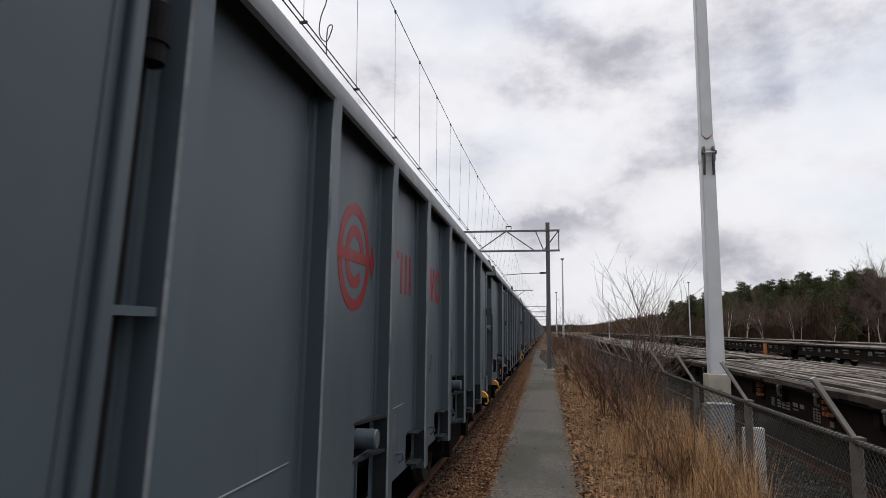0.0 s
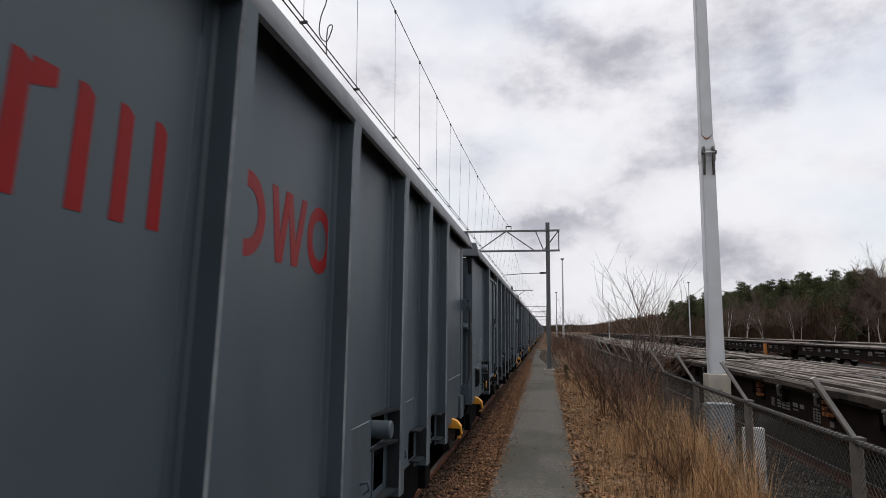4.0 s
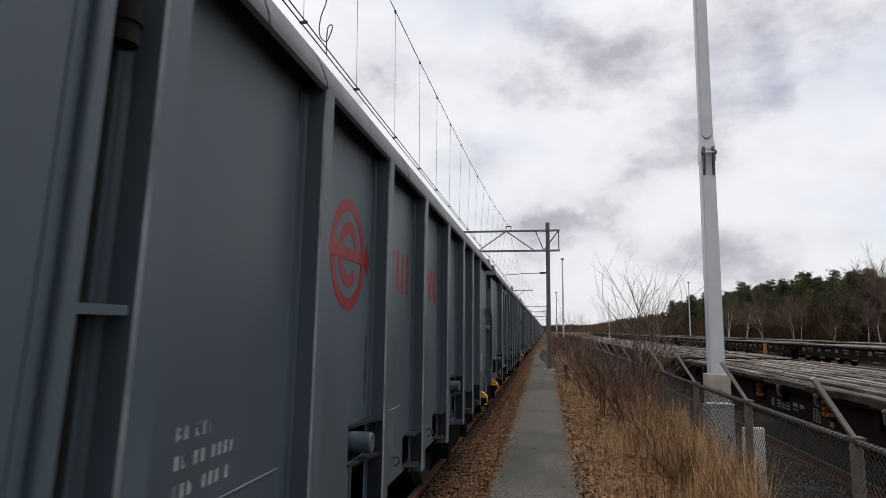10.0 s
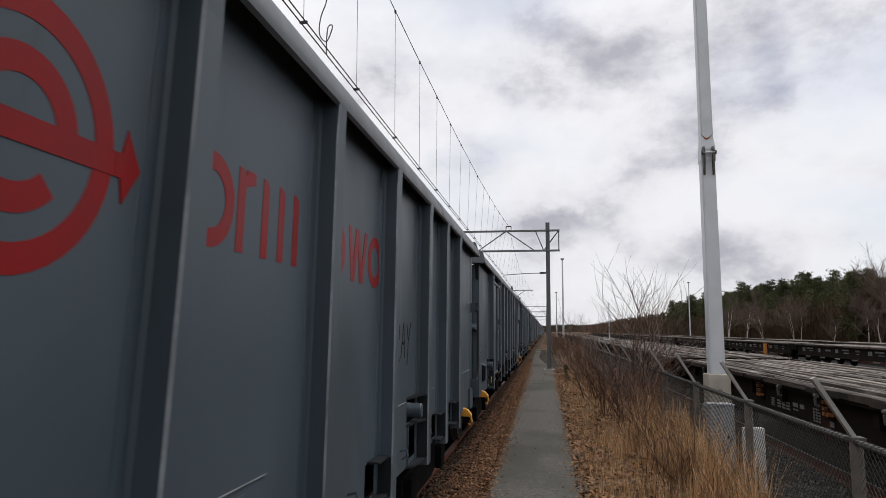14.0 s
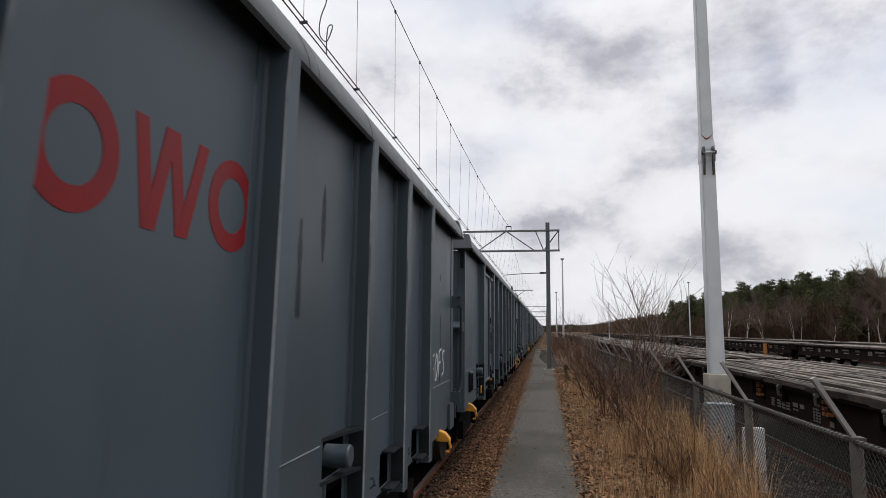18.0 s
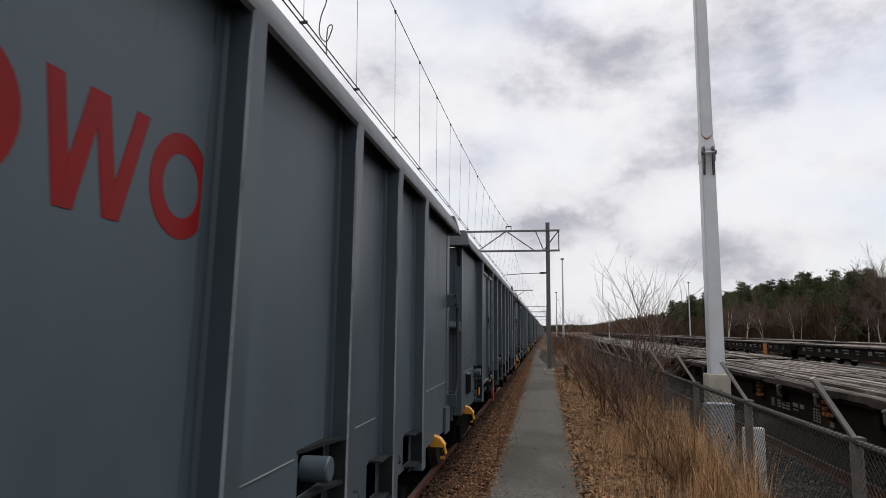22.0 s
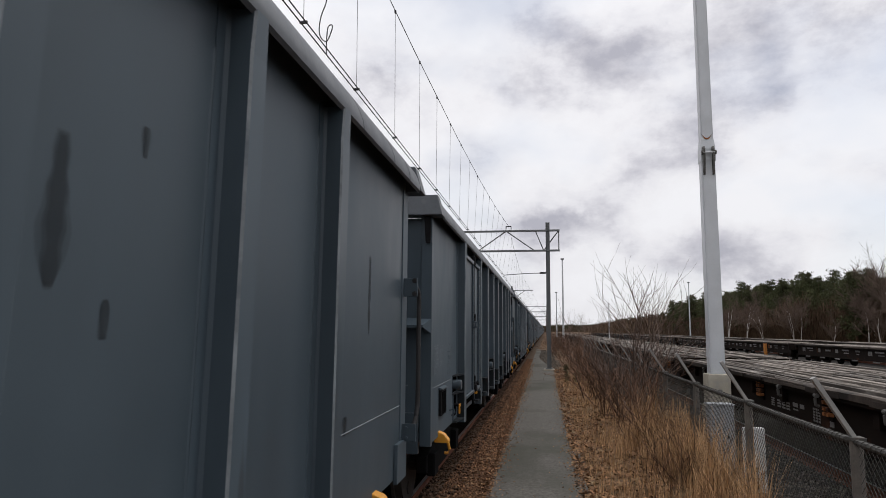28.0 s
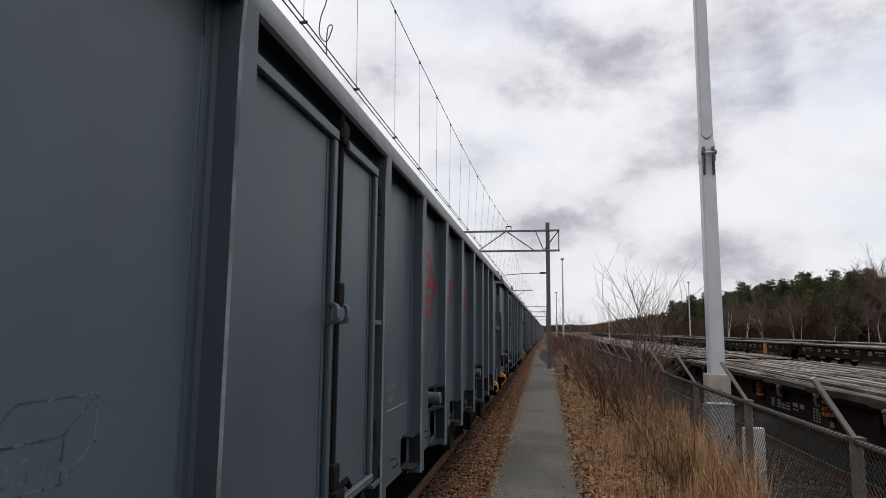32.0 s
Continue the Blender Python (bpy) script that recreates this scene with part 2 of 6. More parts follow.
M["hand_steel"] = mat("hand_rail_steel", (0.025, 0.024, 0.025), 0.55, vary=0.3, scale=6, fine=70, spec=0.3)
M["wheel"] = mat("wheel_steel", (0.022, 0.018, 0.016), 0.75, vary=0.3, scale=6, fine=70)
M["path"] = mat("path_asphalt", (0.0960, 0.0905, 0.0815), 0.95, vary=0.5, scale=45, fine=150, bump=0.55, tint=(0.1340, 0.1280, 0.1160), tint_at=0.62, tint2=(0.0616, 0.0607, 0.0510), tint2_at=0.50, tint2_scale=0.9, dist=0.006, stretch=(0.62, 0.42, 0.62))
M["ground"] = mat("ground_litter", (0.1060, 0.0590, 0.0318), 0.95, vary=0.5, scale=1.8, fine=30, bump=0.9, tint=(0.1436, 0.0989, 0.0576), tint_at=0.50, tint2=(0.0447, 0.0378, 0.0215), tint2_at=0.55, tint2_scale=3.0, dist=0.03)
M["stone"] = mat("ballast_stone", (0.1400, 0.0745, 0.0430), 0.9, vary=0.35, scale=14, fine=60, bump=0.3, tint=(0.1849, 0.1178, 0.0731), tint_at=0.60, island=0.5)
M["galv"] = mat("galvanised_steel", (0.5040, 0.5208, 0.5376), 0.5, metal=0.15, vary=0.10, scale=2, fine=50, bump=0.06, tint=(0.4452, 0.4578, 0.4704), tint_at=0.58)
M["mast"] = mat("mast_paint", (0.125, 0.132, 0.135), 0.6, metal=0.2, vary=0.15, scale=4, fine=50)
M["wire"] = mat("wire_metal", (0.035, 0.035, 0.04), 0.6, metal=0.3, vary=0.1, bump=0)
M["concrete"] = mat("concrete", (0.37, 0.34, 0.28), 0.9, vary=0.15, scale=5, fine=60, bump=0.3, tint=(0.3, 0.29, 0.26), tint_at=0.6)
M["fence"] = mat("fence_steel", (0.080, 0.077, 0.071), 0.65, metal=0.2, vary=0.3, scale=7, fine=60, tint=(0.0624, 0.0452, 0.0351), tint_at=0.58, spec=0.3)
M["deck"] = mat("deck_plank", (0.1496, 0.1307, 0.1144), 0.9, vary=0.5, scale=2.2, fine=26, bump=0.5, stretch=(3, 0.35, 1), rnd=0.6, tint=(0.0318, 0.0258, 0.0215), tint_at=0.50, tint2=(0.3182, 0.2924, 0.2675), tint2_at=0.58, tint2_scale=4.0)
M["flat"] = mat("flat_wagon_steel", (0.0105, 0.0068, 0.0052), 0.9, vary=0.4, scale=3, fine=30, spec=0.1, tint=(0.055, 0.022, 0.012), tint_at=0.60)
M["old_board"] = mat("edge_board", (0.046, 0.037, 0.031), 0.9, vary=0.5, scale=3, fine=26, bump=0.5, rnd=0.6, tint=(0.02, 0.017, 0.015), tint_at=0.52)
M["rust"] = mat("rusty_orange", (0.2635, 0.1008, 0.0372), 0.85, vary=0.5, scale=9, fine=60, tint=(0.0465, 0.0248, 0.0170), tint_at=0.48)
M["rust_bright"] = mat("orange_paint", (0.42, 0.16, 0.03), 0.8, vary=0.3, scale=9, fine=60)
M["weed"] = mat("dead_stalk", (0.054, 0.031, 0.023), 0.9, vary=0.4, scale=9, fine=60, rnd=0.5)
M["plate_dim"] = mat("plate_dim", (0.13, 0.12, 0.115), 0.8, vary=0.5, scale=9, fine=60, rnd=0.5)
M["birch_twig"] = mat("birch_twig", (0.1260, 0.0930, 0.0750), 0.9, vary=0.3, scale=6, fine=40)
M["sapling"] = mat("sapling_bark", (0.135, 0.098, 0.080), 0.9, vary=0.4, scale=9, fine=60)
M["plate"] = mat("plate_grey", (0.15, 0.145, 0.14), 0.7, vary=0.2, scale=9, fine=60)
M["bark"] = mat("twig_bark", (0.120, 0.070, 0.046), 0.85, vary=0.4, scale=9, fine=60, rnd=0.55)
M["birch"] = mat("birch_bark", (0.52, 0.49, 0.45), 0.8, vary=0.2, scale=6, fine=40, tint=(0.12, 0.10, 0.09), tint_at=0.66)
M["brown_wood"] = mat("bare_wood", (0.125, 0.083, 0.054), 0.95, vary=0.35, scale=1.2, fine=20, rnd=0.3, island=0.45)
M["pine"] = mat("pine_needles", (0.066, 0.072, 0.034), 0.9, vary=0.4, scale=0.8, fine=8, rnd=0.35, tint=(0.066, 0.070, 0.034), tint_at=0.55, island=0.25)
M["grass"] = mat("dry_grass", (0.4575, 0.2900, 0.1560), 0.9, vary=0.3, scale=3, fine=40, tint=(0.2743, 0.1634, 0.0783), tint_at=0.55, island=0.55)
M["leaf"] = mat("dead_leaf", (0.190, 0.105, 0.056), 0.9, vary=0.4, scale=9, fine=40, tint=(0.29, 0.205, 0.12), tint_at=0.54, island=0.75)
M["yard_stone"] = mat("yard_stone", (0.0930, 0.0830, 0.0710), 0.9, vary=0.4, scale=14, fine=60, bump=0.3, tint=(0.2074, 0.1944, 0.1739), tint_at=0.60, island=0.85)
M["rub"] = mat("rubbed_paint", (0.16, 0.115, 0.085), 0.7, vary=0.35, scale=5, fine=40, bump=0.05, spec=0.2)
M["rub"].node_tree.nodes["Principled BSDF"].inputs["Alpha"].default_value = 0.20
M["bed_brown"] = mat("ballast_far", (0.0544, 0.0357, 0.0238), 0.95, vary=0.5, scale=6, fine=40, bump=0.9, dist=0.03, tint=(0.1020, 0.0706, 0.0476), tint_at=0.55)
M["dark_stone"] = mat("dark_stone", (0.060, 0.036, 0.024), 0.9, vary=0.5, scale=14, fine=60, bump=0.3, tint=(0.12, 0.08, 0.055), tint_at=0.6, island=0.75)
M["arm"] = mat("fence_arm", (0.2700, 0.2610, 0.2475), 0.6, vary=0.2, scale=6, fine=50, bump=0.1, tint=(0.1620, 0.1440, 0.1260), tint_at=0.6, spec=0.3)
M["post_steel"] = mat("fence_post_steel", (0.135, 0.122, 0.108), 0.65, vary=0.3, scale=7, fine=60, bump=0.1, tint=(0.12, 0.09, 0.07), tint_at=0.58, spec=0.3)
# near-black bed: the shade under the train is put into the colour
M["bed_shade"] = mat("dark_bed", (0.010, 0.008, 0.007), 0.95, vary=0.5, scale=6, fine=40, bump=0.9, dist=0.03, spec=0.0)
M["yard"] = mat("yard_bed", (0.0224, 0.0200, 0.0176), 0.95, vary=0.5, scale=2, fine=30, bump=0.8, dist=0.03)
M["box_grey"] = mat("cabinet_grey", (0.33, 0.35, 0.37), 0.6, vary=0.1, scale=4, fine=40)
M["box_white"] = mat("post_white", (0.62, 0.63, 0.62), 0.6, vary=0.12, scale=6, fine=40)


# ---- mesh helpers ----
def quad_box(bm, x0, x1, y0, y1, z0, z1):
    v = [bm.verts.new((x, y, z)) for z in (z0, z1) for y in (y0, y1) for x in (x0, x1)]
    for f in ((0, 2, 3, 1), (4, 5, 7, 6), (0, 1, 5, 4), (2, 6, 7, 3), (1, 3, 7, 5), (0, 4, 6, 2)):
        bm.faces.new([v[i] for i in f])
    return v


def box(x0, x1, y0, y1, z0, z1, bevel=0.0):
    bm = bmesh.new()
    quad_box(bm, x0, x1, y0, y1, z0, z1)
    if bevel:
        bmesh.ops.bevel(bm, geom=bm.edges[:], offset=bevel, segments=2, affect="EDGES", profile=0.6)
    return bm


def prism(profile, axis, a, b, bm=None, bevel=0.0):
    """Extrudes a 2D outline along axis 'x', 'y' or 'z' from a to b. The outline's pairs are the other two axes in order."""
    bm = bm or bmesh.new()

    def at(p, t):
        return {"x": (t, p[0], p[1]), "y": (p[0], t, p[1]), "z": (p[0], p[1], t)}[axis]
    r0 = [bm.verts.new(at(p, a)) for p in profile]
    r1 = [bm.verts.new(at(p, b)) for p in profile]
    n = len(profile)
    for i in range(n):
        bm.faces.new((r0[i], r0[(i + 1) % n], r1[(i + 1) % n], r1[i]))
    bm.faces.new(r0[::-1])
    bm.faces.new(r1)
    bmesh.ops.recalc_face_normals(bm, faces=bm.faces[:])
    if bevel:
        bmesh.ops.bevel(bm, geom=bm.edges[:], offset=bevel, segments=2, affect="EDGES", profile=0.6)
    return bm


def tube(points, r, sides=8, bm=None, r_end=None):
    """A round bar through points; it may taper to r_end."""
    bm = bm or bmesh.new()
    pts = [Vector(p) for p in points]
    rings = []
    n = len(pts)
    for i, p in enumerate(pts):
        d = (pts[min(i + 1, n - 1)] - pts[max(i - 1, 0)]).normalized()
        ref = Vector((0, 0, 1)) if abs(d.z) < 0.9 else Vector((1, 0, 0))
        u = d.cross(ref).normalized()
        w = d.cross(u)
        rad = r if r_end is None else r + (r_end - r) * i / (n - 1)
        rings.append([bm.verts.new(p + rad * (math.cos(2 * math.pi * k / sides) * u + math.sin(2 * math.pi * k / sides) * w)) for k in range(sides)])
    for a, b in zip(rings, rings[1:]):
        for k in range(sides):
            bm.faces.new((a[k], a[(k + 1) % sides], b[(k + 1) % sides], b[k]))
    if sides > 2:
        bm.faces.new(rings[0][::-1])
        bm.faces.new(rings[-1])
    return bm


def finish(bm, name, material, smooth=False):
    me = bpy.data.meshes.new(name)
    if smooth:
        for f in bm.faces:
            f.smooth = True
    bm.to_mesh(me)
    bm.free()
    me.materials.append(material)
    return me


def part(name, bm, material, parent, label="", smooth=False):
    """Links a bmesh as one mesh object under a thing or a part."""
    ob = new(name, finish(bm, name, material, smooth))
    ob.parent = parent
    if label:
        tagged(ob, label)
    return ob


def part_of(name, me, parent, label="", at=None):
    ob = new(name, me)
    ob.parent = parent
    if at is not None:
        ob.matrix_basis = at
    if label:
        tagged(ob, label)
    return ob


def thing(name, label, category, group="", kind="", at=None):
    ob = new(name)
    if at is not None:
        ob.matrix_basis = at
    return tagged(ob, label, category, group, kind)


def from_lists(name, verts, faces, material):
    me = bpy.data.meshes.new(name)
    me.from_pydata(verts, [], faces)
    me.materials.append(material)
    return me


def text_mesh(name, body, size, material, depth=0.0003):
    """Letters in the y-z plane facing +x, starting at the origin."""
    cu = bpy.data.curves.new(name, "FONT")
    cu.body, cu.size, cu.extrude = body, size, depth
    cu.resolution_u = 3
    tmp = bpy.data.objects.new(name, cu)
    me = bpy.data.meshes.new_from_object(tmp)
    bpy.data.objects.remove(tmp)
    me.transform(Matrix(((0, 0, 1, 0), (1, 0, 0, 0), (0, 1, 0, 0), (0, 0, 0, 1))))
    me.materials.clear()
    me.materials.append(material)
    return me



# ---- the train ----
PANEL, OUTER, RIM_Z, SILL_Z = 1.32, 1.42, 3.13, 0.95
LEAF_END = 3.62
STAKES = [1.765, 3.803, 5.089, 6.375, 7.676, 9.012, 10.318, 11.355, 12.39]
BODY0, BODY1 = -0.12, 14.40
AX = Matrix(((-1, 0, 0, 0), (0, -1, 0, 14.35), (0, 0, 1, 0), (0, 0, 0, 1)))


def frame_strip(bm, y0, y1, z0, z1, w, x0, x1):
    """A rectangular outline of flat bars in the y-z plane."""
    quad_box(bm, x0, x1, y0, y1, z1 - w, z1)
    quad_box(bm, x0, x1, y0, y1, z0, z0 + w)
    quad_box(bm, x0, x1, y0, y0 + w, z0 + w, z1 - w)
    quad_box(bm, x0, x1, y1 - w, y1, z0 + w, z1 - w)


def ring(bm, r0, r1, y, z, x0, x1, sides=40, a0=0.0, a1=2 * math.pi):
    """A flat ring, or an arc of it, in the y-z plane."""
    rows = []
    for k in range(sides + 1):
        a = a0 + (a1 - a0) * k / sides
        c, s = math.cos(a), math.sin(a)
        rows.append([bm.verts.new((x, y + r * c, z + r * s)) for r in (r0, r1) for x in (x0, x1)])
    for a, b in zip(rows, rows[1:]):
        for i, j in ((0, 1), (1, 3), (3, 2), (2, 0)):
            bm.faces.new((a[i], a[j], b[j], b[i]))


def slant(bm, pts, x0, x1):
    prism(pts, "x", x0, x1, bm)


def stake_mesh():
    # hollow-looking pressed post: narrow outer face, deep webs, flanges welded to the wall
    out = OUTER + 0.004
    pr = [(PANEL, -0.060), (PANEL + 0.006, -0.060), (PANEL + 0.006, -0.004), (PANEL + 0.012, 0.002), (PANEL + 0.020, 0.008), (out - 0.009, 0.011), (out, 0.021), (out, 0.130), (out - 0.009, 0.140), (PANEL + 0.010, 0.144), (PANEL + 0.006, 0.20), (PANEL, 0.20)]
    bm = prism(pr, "z", 0.90, 2.99)
    # the head leans out a little to meet the top rail, its far corner cut back
    top = [(x + (0.008 if x > 1.40 else 0), y - (0.02 if x > 1.40 and y > 0.1 else 0)) for x, y in pr]
    a = [bm.verts.new((p[0], p[1], 2.99)) for p in pr]
    b = [bm.verts.new((p[0], p[1], RIM_Z + 0.02)) for p in top]
    for i in range(len(pr)):
        j = (i + 1) % len(pr)
        bm.faces.new((a[i], a[j], b[j], b[i]))
    # wavering weld bead along the foot of the near flange
    n = 24
    rows = []
    for k in range(n + 1):
        z = 0.95 + (2.98 - 0.95) * k / n
        c = -0.062 + 0.004 * noise.noise((z * 5.0, 2.0, 0.0))
        rows.append([bm.verts.new(p) for p in ((PANEL, c - 0.006, z), (PANEL + 0.005, c, z), (PANEL, c + 0.006, z))])
    for a, b in zip(rows, rows[1:]):
        bm.faces.new((a[0], a[1], b[1], b[0]))
        bm.faces.new((a[1], a[2], b[2], b[1]))
    me = finish(bm, "stake", M["paint"])
    # the outer corners get a paler grey, a highlight put into the colour
    me.materials.append(M["edge_glint"])
    for f in me.polygons:
        if f.normal.x > 0.4 and abs(f.normal.y) > 0.4 and f.center.x > OUTER - 0.02:
            f.material_index = 1
    return me


def rim_profile():
    outer = []
    for k in range(9):
        t = k / 8
        outer.append((1.440 - 0.066 * t - 0.012 * (2 * t - 1) ** 4 + 0.006 * math.sin(math.pi * t), RIM_Z + 0.016 + 0.180 * t))
    return [(1.22, RIM_Z), (1.312, RIM_Z), (1.312, 3.285), (1.350, 3.285), (1.410, RIM_Z + 0.012), (1.414, RIM_Z)] + outer + [(1.345, 3.331), (1.24, 3.331), (1.22, 3.31)]


def holes():
    """Door bay and the pockets at the feet of the posts: y0, y1, z0, z1."""
    out = [(1.883, 3.80, 1.0, 3.10)]
    for i, y in enumerate(STAKES):
        if i in (0, 3, 6):
            out += [(y - 0.40, y - 0.012, 1.288, 1.472), (y - 0.36, y - 0.012, 1.0, 1.262)]
        else:
            out += [(y - 0.28, y - 0.012, 0.985, 1.203)]
    return out


def pierced_wall(x0, x1, y0, y1, z0, z1, cut):
    """One plate with openings through it."""
    bm = bmesh.new()
    ys = sorted({y0, y1} | {v for h in cut for v in h[:2]})
    zs = sorted({z0, z1} | {v for h in cut for v in h[2:]})
    grid = {}

    def at(x, i, j):
        if (x, i, j) not in grid:
            grid[(x, i, j)] = bm.verts.new((x, ys[i], zs[j]))
        return grid[(x, i, j)]
    solid_cell = {}
    for i in range(len(ys) - 1):
        for j in range(len(zs) - 1):
            cy, cz = (ys[i] + ys[i + 1]) / 2, (zs[j] + zs[j + 1]) / 2
            solid_cell[(i, j)] = not any(h[0] < cy < h[1] and h[2] < cz < h[3] for h in cut)
    for (i, j), full in solid_cell.items():
        if not full:
            continue
        bm.faces.new([at(x1, *c) for c in ((i, j), (i + 1, j), (i + 1, j + 1), (i, j + 1))])
        bm.faces.new([at(x0, *c) for c in ((i, j), (i, j + 1), (i + 1, j + 1), (i + 1, j))])
        for di, dj, e in ((-1, 0, ((i, j), (i, j + 1))), (1, 0, ((i + 1, j), (i + 1, j + 1))), (0, -1, ((i, j), (i + 1, j))), (0, 1, ((i, j + 1), (i + 1, j + 1)))):
            if not solid_cell.get((i + di, j + dj), False):
                bm.faces.new((at(x0, *e[0]), at(x0, *e[1]), at(x1, *e[1]), at(x1, *e[0])))
    bmesh.ops.recalc_face_normals(bm, faces=bm.faces[:])
    return bm


def build_wagon(full=True):
    """full=False: a wagon that stays far off, without its small fittings."""
    w = thing("freight_wagon", "dark blue-grey steel open-top freight wagon rolling on the track", "freight wagon", "wagons of the train", at=Matrix.Translation((TRACK_X, 0, 0)))
    P = M["paint"]
    # walls and floor
    for s in (1, -1):
        x0, x1 = (PANEL - 0.006, PANEL) if s > 0 else (-PANEL, -PANEL + 0.006)
        if s > 0 and full:
            wall = part("side_wall", pierced_wall(x0, x1, BODY0 + 0.02, BODY1 - 0.02, SILL_Z, RIM_Z + 0.02, holes()), P, w)
            # sheets added behind the openings, their black the shade inside
            part("wall_lining", pierced_wall(PANEL - 0.16, PANEL - 0.15, BODY0 + 0.02, BODY1 - 0.02, SILL_Z, 1.6, []), M["shade_sheet"], w)
            part("door_lining", box(PANEL - 0.16, PANEL - 0.145, 1.80, 3.90, SILL_Z, RIM_Z), M["shade_sheet"], w)
        else:
            wall = part("side_wall", box(x0, x1, BODY0 + 0.02, BODY1 - 0.02, SILL_Z, RIM_Z + 0.02), P, w)
        pr = rim_profile() if s > 0 else [(-x, z) for x, z in rim_profile()]
        rail = part("top_rail", prism(pr, "y", -0.06, 14.43), M["rim"], w, smooth=True)
        rail.data.set_sharp_from_angle(angle=radians(28))
    # unseen sill and beams, added to block light under the wagon
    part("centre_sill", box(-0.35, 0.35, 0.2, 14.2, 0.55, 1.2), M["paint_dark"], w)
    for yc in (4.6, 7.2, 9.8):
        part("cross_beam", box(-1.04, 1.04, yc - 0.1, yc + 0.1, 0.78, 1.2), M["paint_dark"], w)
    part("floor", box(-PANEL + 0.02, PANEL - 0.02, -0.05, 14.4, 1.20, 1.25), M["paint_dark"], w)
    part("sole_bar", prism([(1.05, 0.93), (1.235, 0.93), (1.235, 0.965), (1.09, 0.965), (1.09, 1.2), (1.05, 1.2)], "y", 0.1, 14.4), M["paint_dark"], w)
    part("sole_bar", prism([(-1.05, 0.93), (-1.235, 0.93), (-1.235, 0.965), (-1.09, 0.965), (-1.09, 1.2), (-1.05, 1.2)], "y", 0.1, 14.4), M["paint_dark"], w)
    for y0, y1 in ((-0.18, 0.0), (14.28, 14.46)):
        bm = box(-1.30, 1.30, y0 + 0.06, y1 - 0.06, 1.0, RIM_Z)
        part("end_wall", bm, P, w)
    # end top rails, slanting like those of the sides
    for y, s in ((-0.25, -1), (14.62, 1)):
        bm = bmesh.new()
        lo = [bm.verts.new((x, y - s * d, z)) for x, d, z in ((-1.443, 0, RIM_Z + 0.012), (1.443, 0, RIM_Z + 0.012), (1.443, 0.20, RIM_Z + 0.012), (-1.443, 0.20, RIM_Z + 0.012))]
        hi = [bm.verts.new((x, y - s * d, z)) for x, d, z in ((-1.385, 0.05, 3.352), (1.385, 0.05, 3.352), (1.385, 0.20, 3.352), (-1.385, 0.20, 3.352))]
        bm.faces.new(lo)
        bm.faces.new(hi)
        for k in range(4):
            bm.faces.new((lo[k], lo[(k + 1) % 4], hi[(k + 1) % 4], hi[k]))
        bmesh.ops.recalc_face_normals(bm, faces=bm.faces[:])
        bmesh.ops.bevel(bm, geom=bm.edges[:], offset=0.009, segments=2, affect="EDGES", profile=0.5)
        part("end_rail", bm, M["rim"], w, smooth=False)
    # corner posts and the ledge across each end
    for y, s in ((-0.13, -1), (14.435, 1)):
        for sx in (1, -1):
            x0, x1 = sorted((sx * 1.222, sx * 1.328))
            part("corner_post", box(x0, x1, y - 0.015 if s < 0 else y - 0.16, y + 0.09 if s < 0 else y + 0.015, 0.93, RIM_Z, 0.006), P, w)
            hx = sx * 1.283
            part("corner_hook", prism([(hx - 0.030, RIM_Z), (hx + 0.034, RIM_Z), (hx + 0.030, 2.885), (hx + 0.022, 2.875), (hx - 0.008, 2.875), (hx - 0.014, 2.885)], "y", y + s * 0.02, y + s * 0.06), M["black"], w, "dark steel corner hook")
        part("end_ledge", prism([(y, 2.145), (y, 2.132), (y + s * 0.118, 2.064), (y + s * 0.118, 2.05), (y + s * 0.13, 2.05), (y + s * 0.13, 2.075)], "x", -1.265, 1.265), P, w)
        for sx in (1, -1):
            bm = bmesh.new()
            a = [bm.verts.new((sx * 1.265, y + s * q, z)) for q, z in ((0, 2.145), (0, 1.985), (0.13, 2.055), (0.13, 2.075))]
            b = [bm.verts.new((sx * 1.327, y + s * q, z)) for q, z in ((0.005, 2.14), (0.005, 1.99))]
            bm.faces.new((a[0], a[3], b[0]))
            bm.faces.new((a[3], a[2], b[1], b[0]))
            bm.faces.new((a[2], a[1], b[1]))
            bmesh.ops.recalc_face_normals(bm, faces=bm.faces[:])
            part("ledge_tip", bm, P, w)
        part("end_seam", box(-1.1, 1.1, y - 0.005 + s * 0.024, y + 0.005 + s * 0.024, 1.495, 1.503), M["bead"], w)
        for x in (-0.45, 0.45):
            part("end_stanchion", box(x - 0.06, x + 0.06, y + s * 0.0, y + s * 0.09, 1.0, RIM_Z, 0.005) if s > 0 else box(x - 0.06, x + 0.06, y - 0.09, y, 1.0, RIM_Z, 0.005), P, w)
        part("buffer_beam", box(-1.21, 1.21, y - 0.03, y + 0.03, 0.86, 1.24, 0.008), P, w)
        for sx in (0.875, -0.875):
            bm = tube([(sx, y, 1.06), (sx, y + s * 0.34, 1.06)], 0.09, 14)
            tube([(sx, y + s * 0.34, 1.06), (sx, y + s * 0.56, 1.06)], 0.065, 14, bm)
            tube([(sx, y + s * 0.56, 1.06), (sx, y + s * 0.60, 1.06)], 0.21, 18, bm)
            part("buffer", bm, M["black"], w)
        part("coupling", tube([(0, y, 1.0), (0, y + s * 0.3, 0.98), (0, y + s * 0.6, 0.86)], 0.045, 8), M["black"], w)
    # posts
    sm = stake_mesh()
    for y in STAKES:
        part_of("stake", sm, w, at=Matrix.Translation((0, y, 0)))
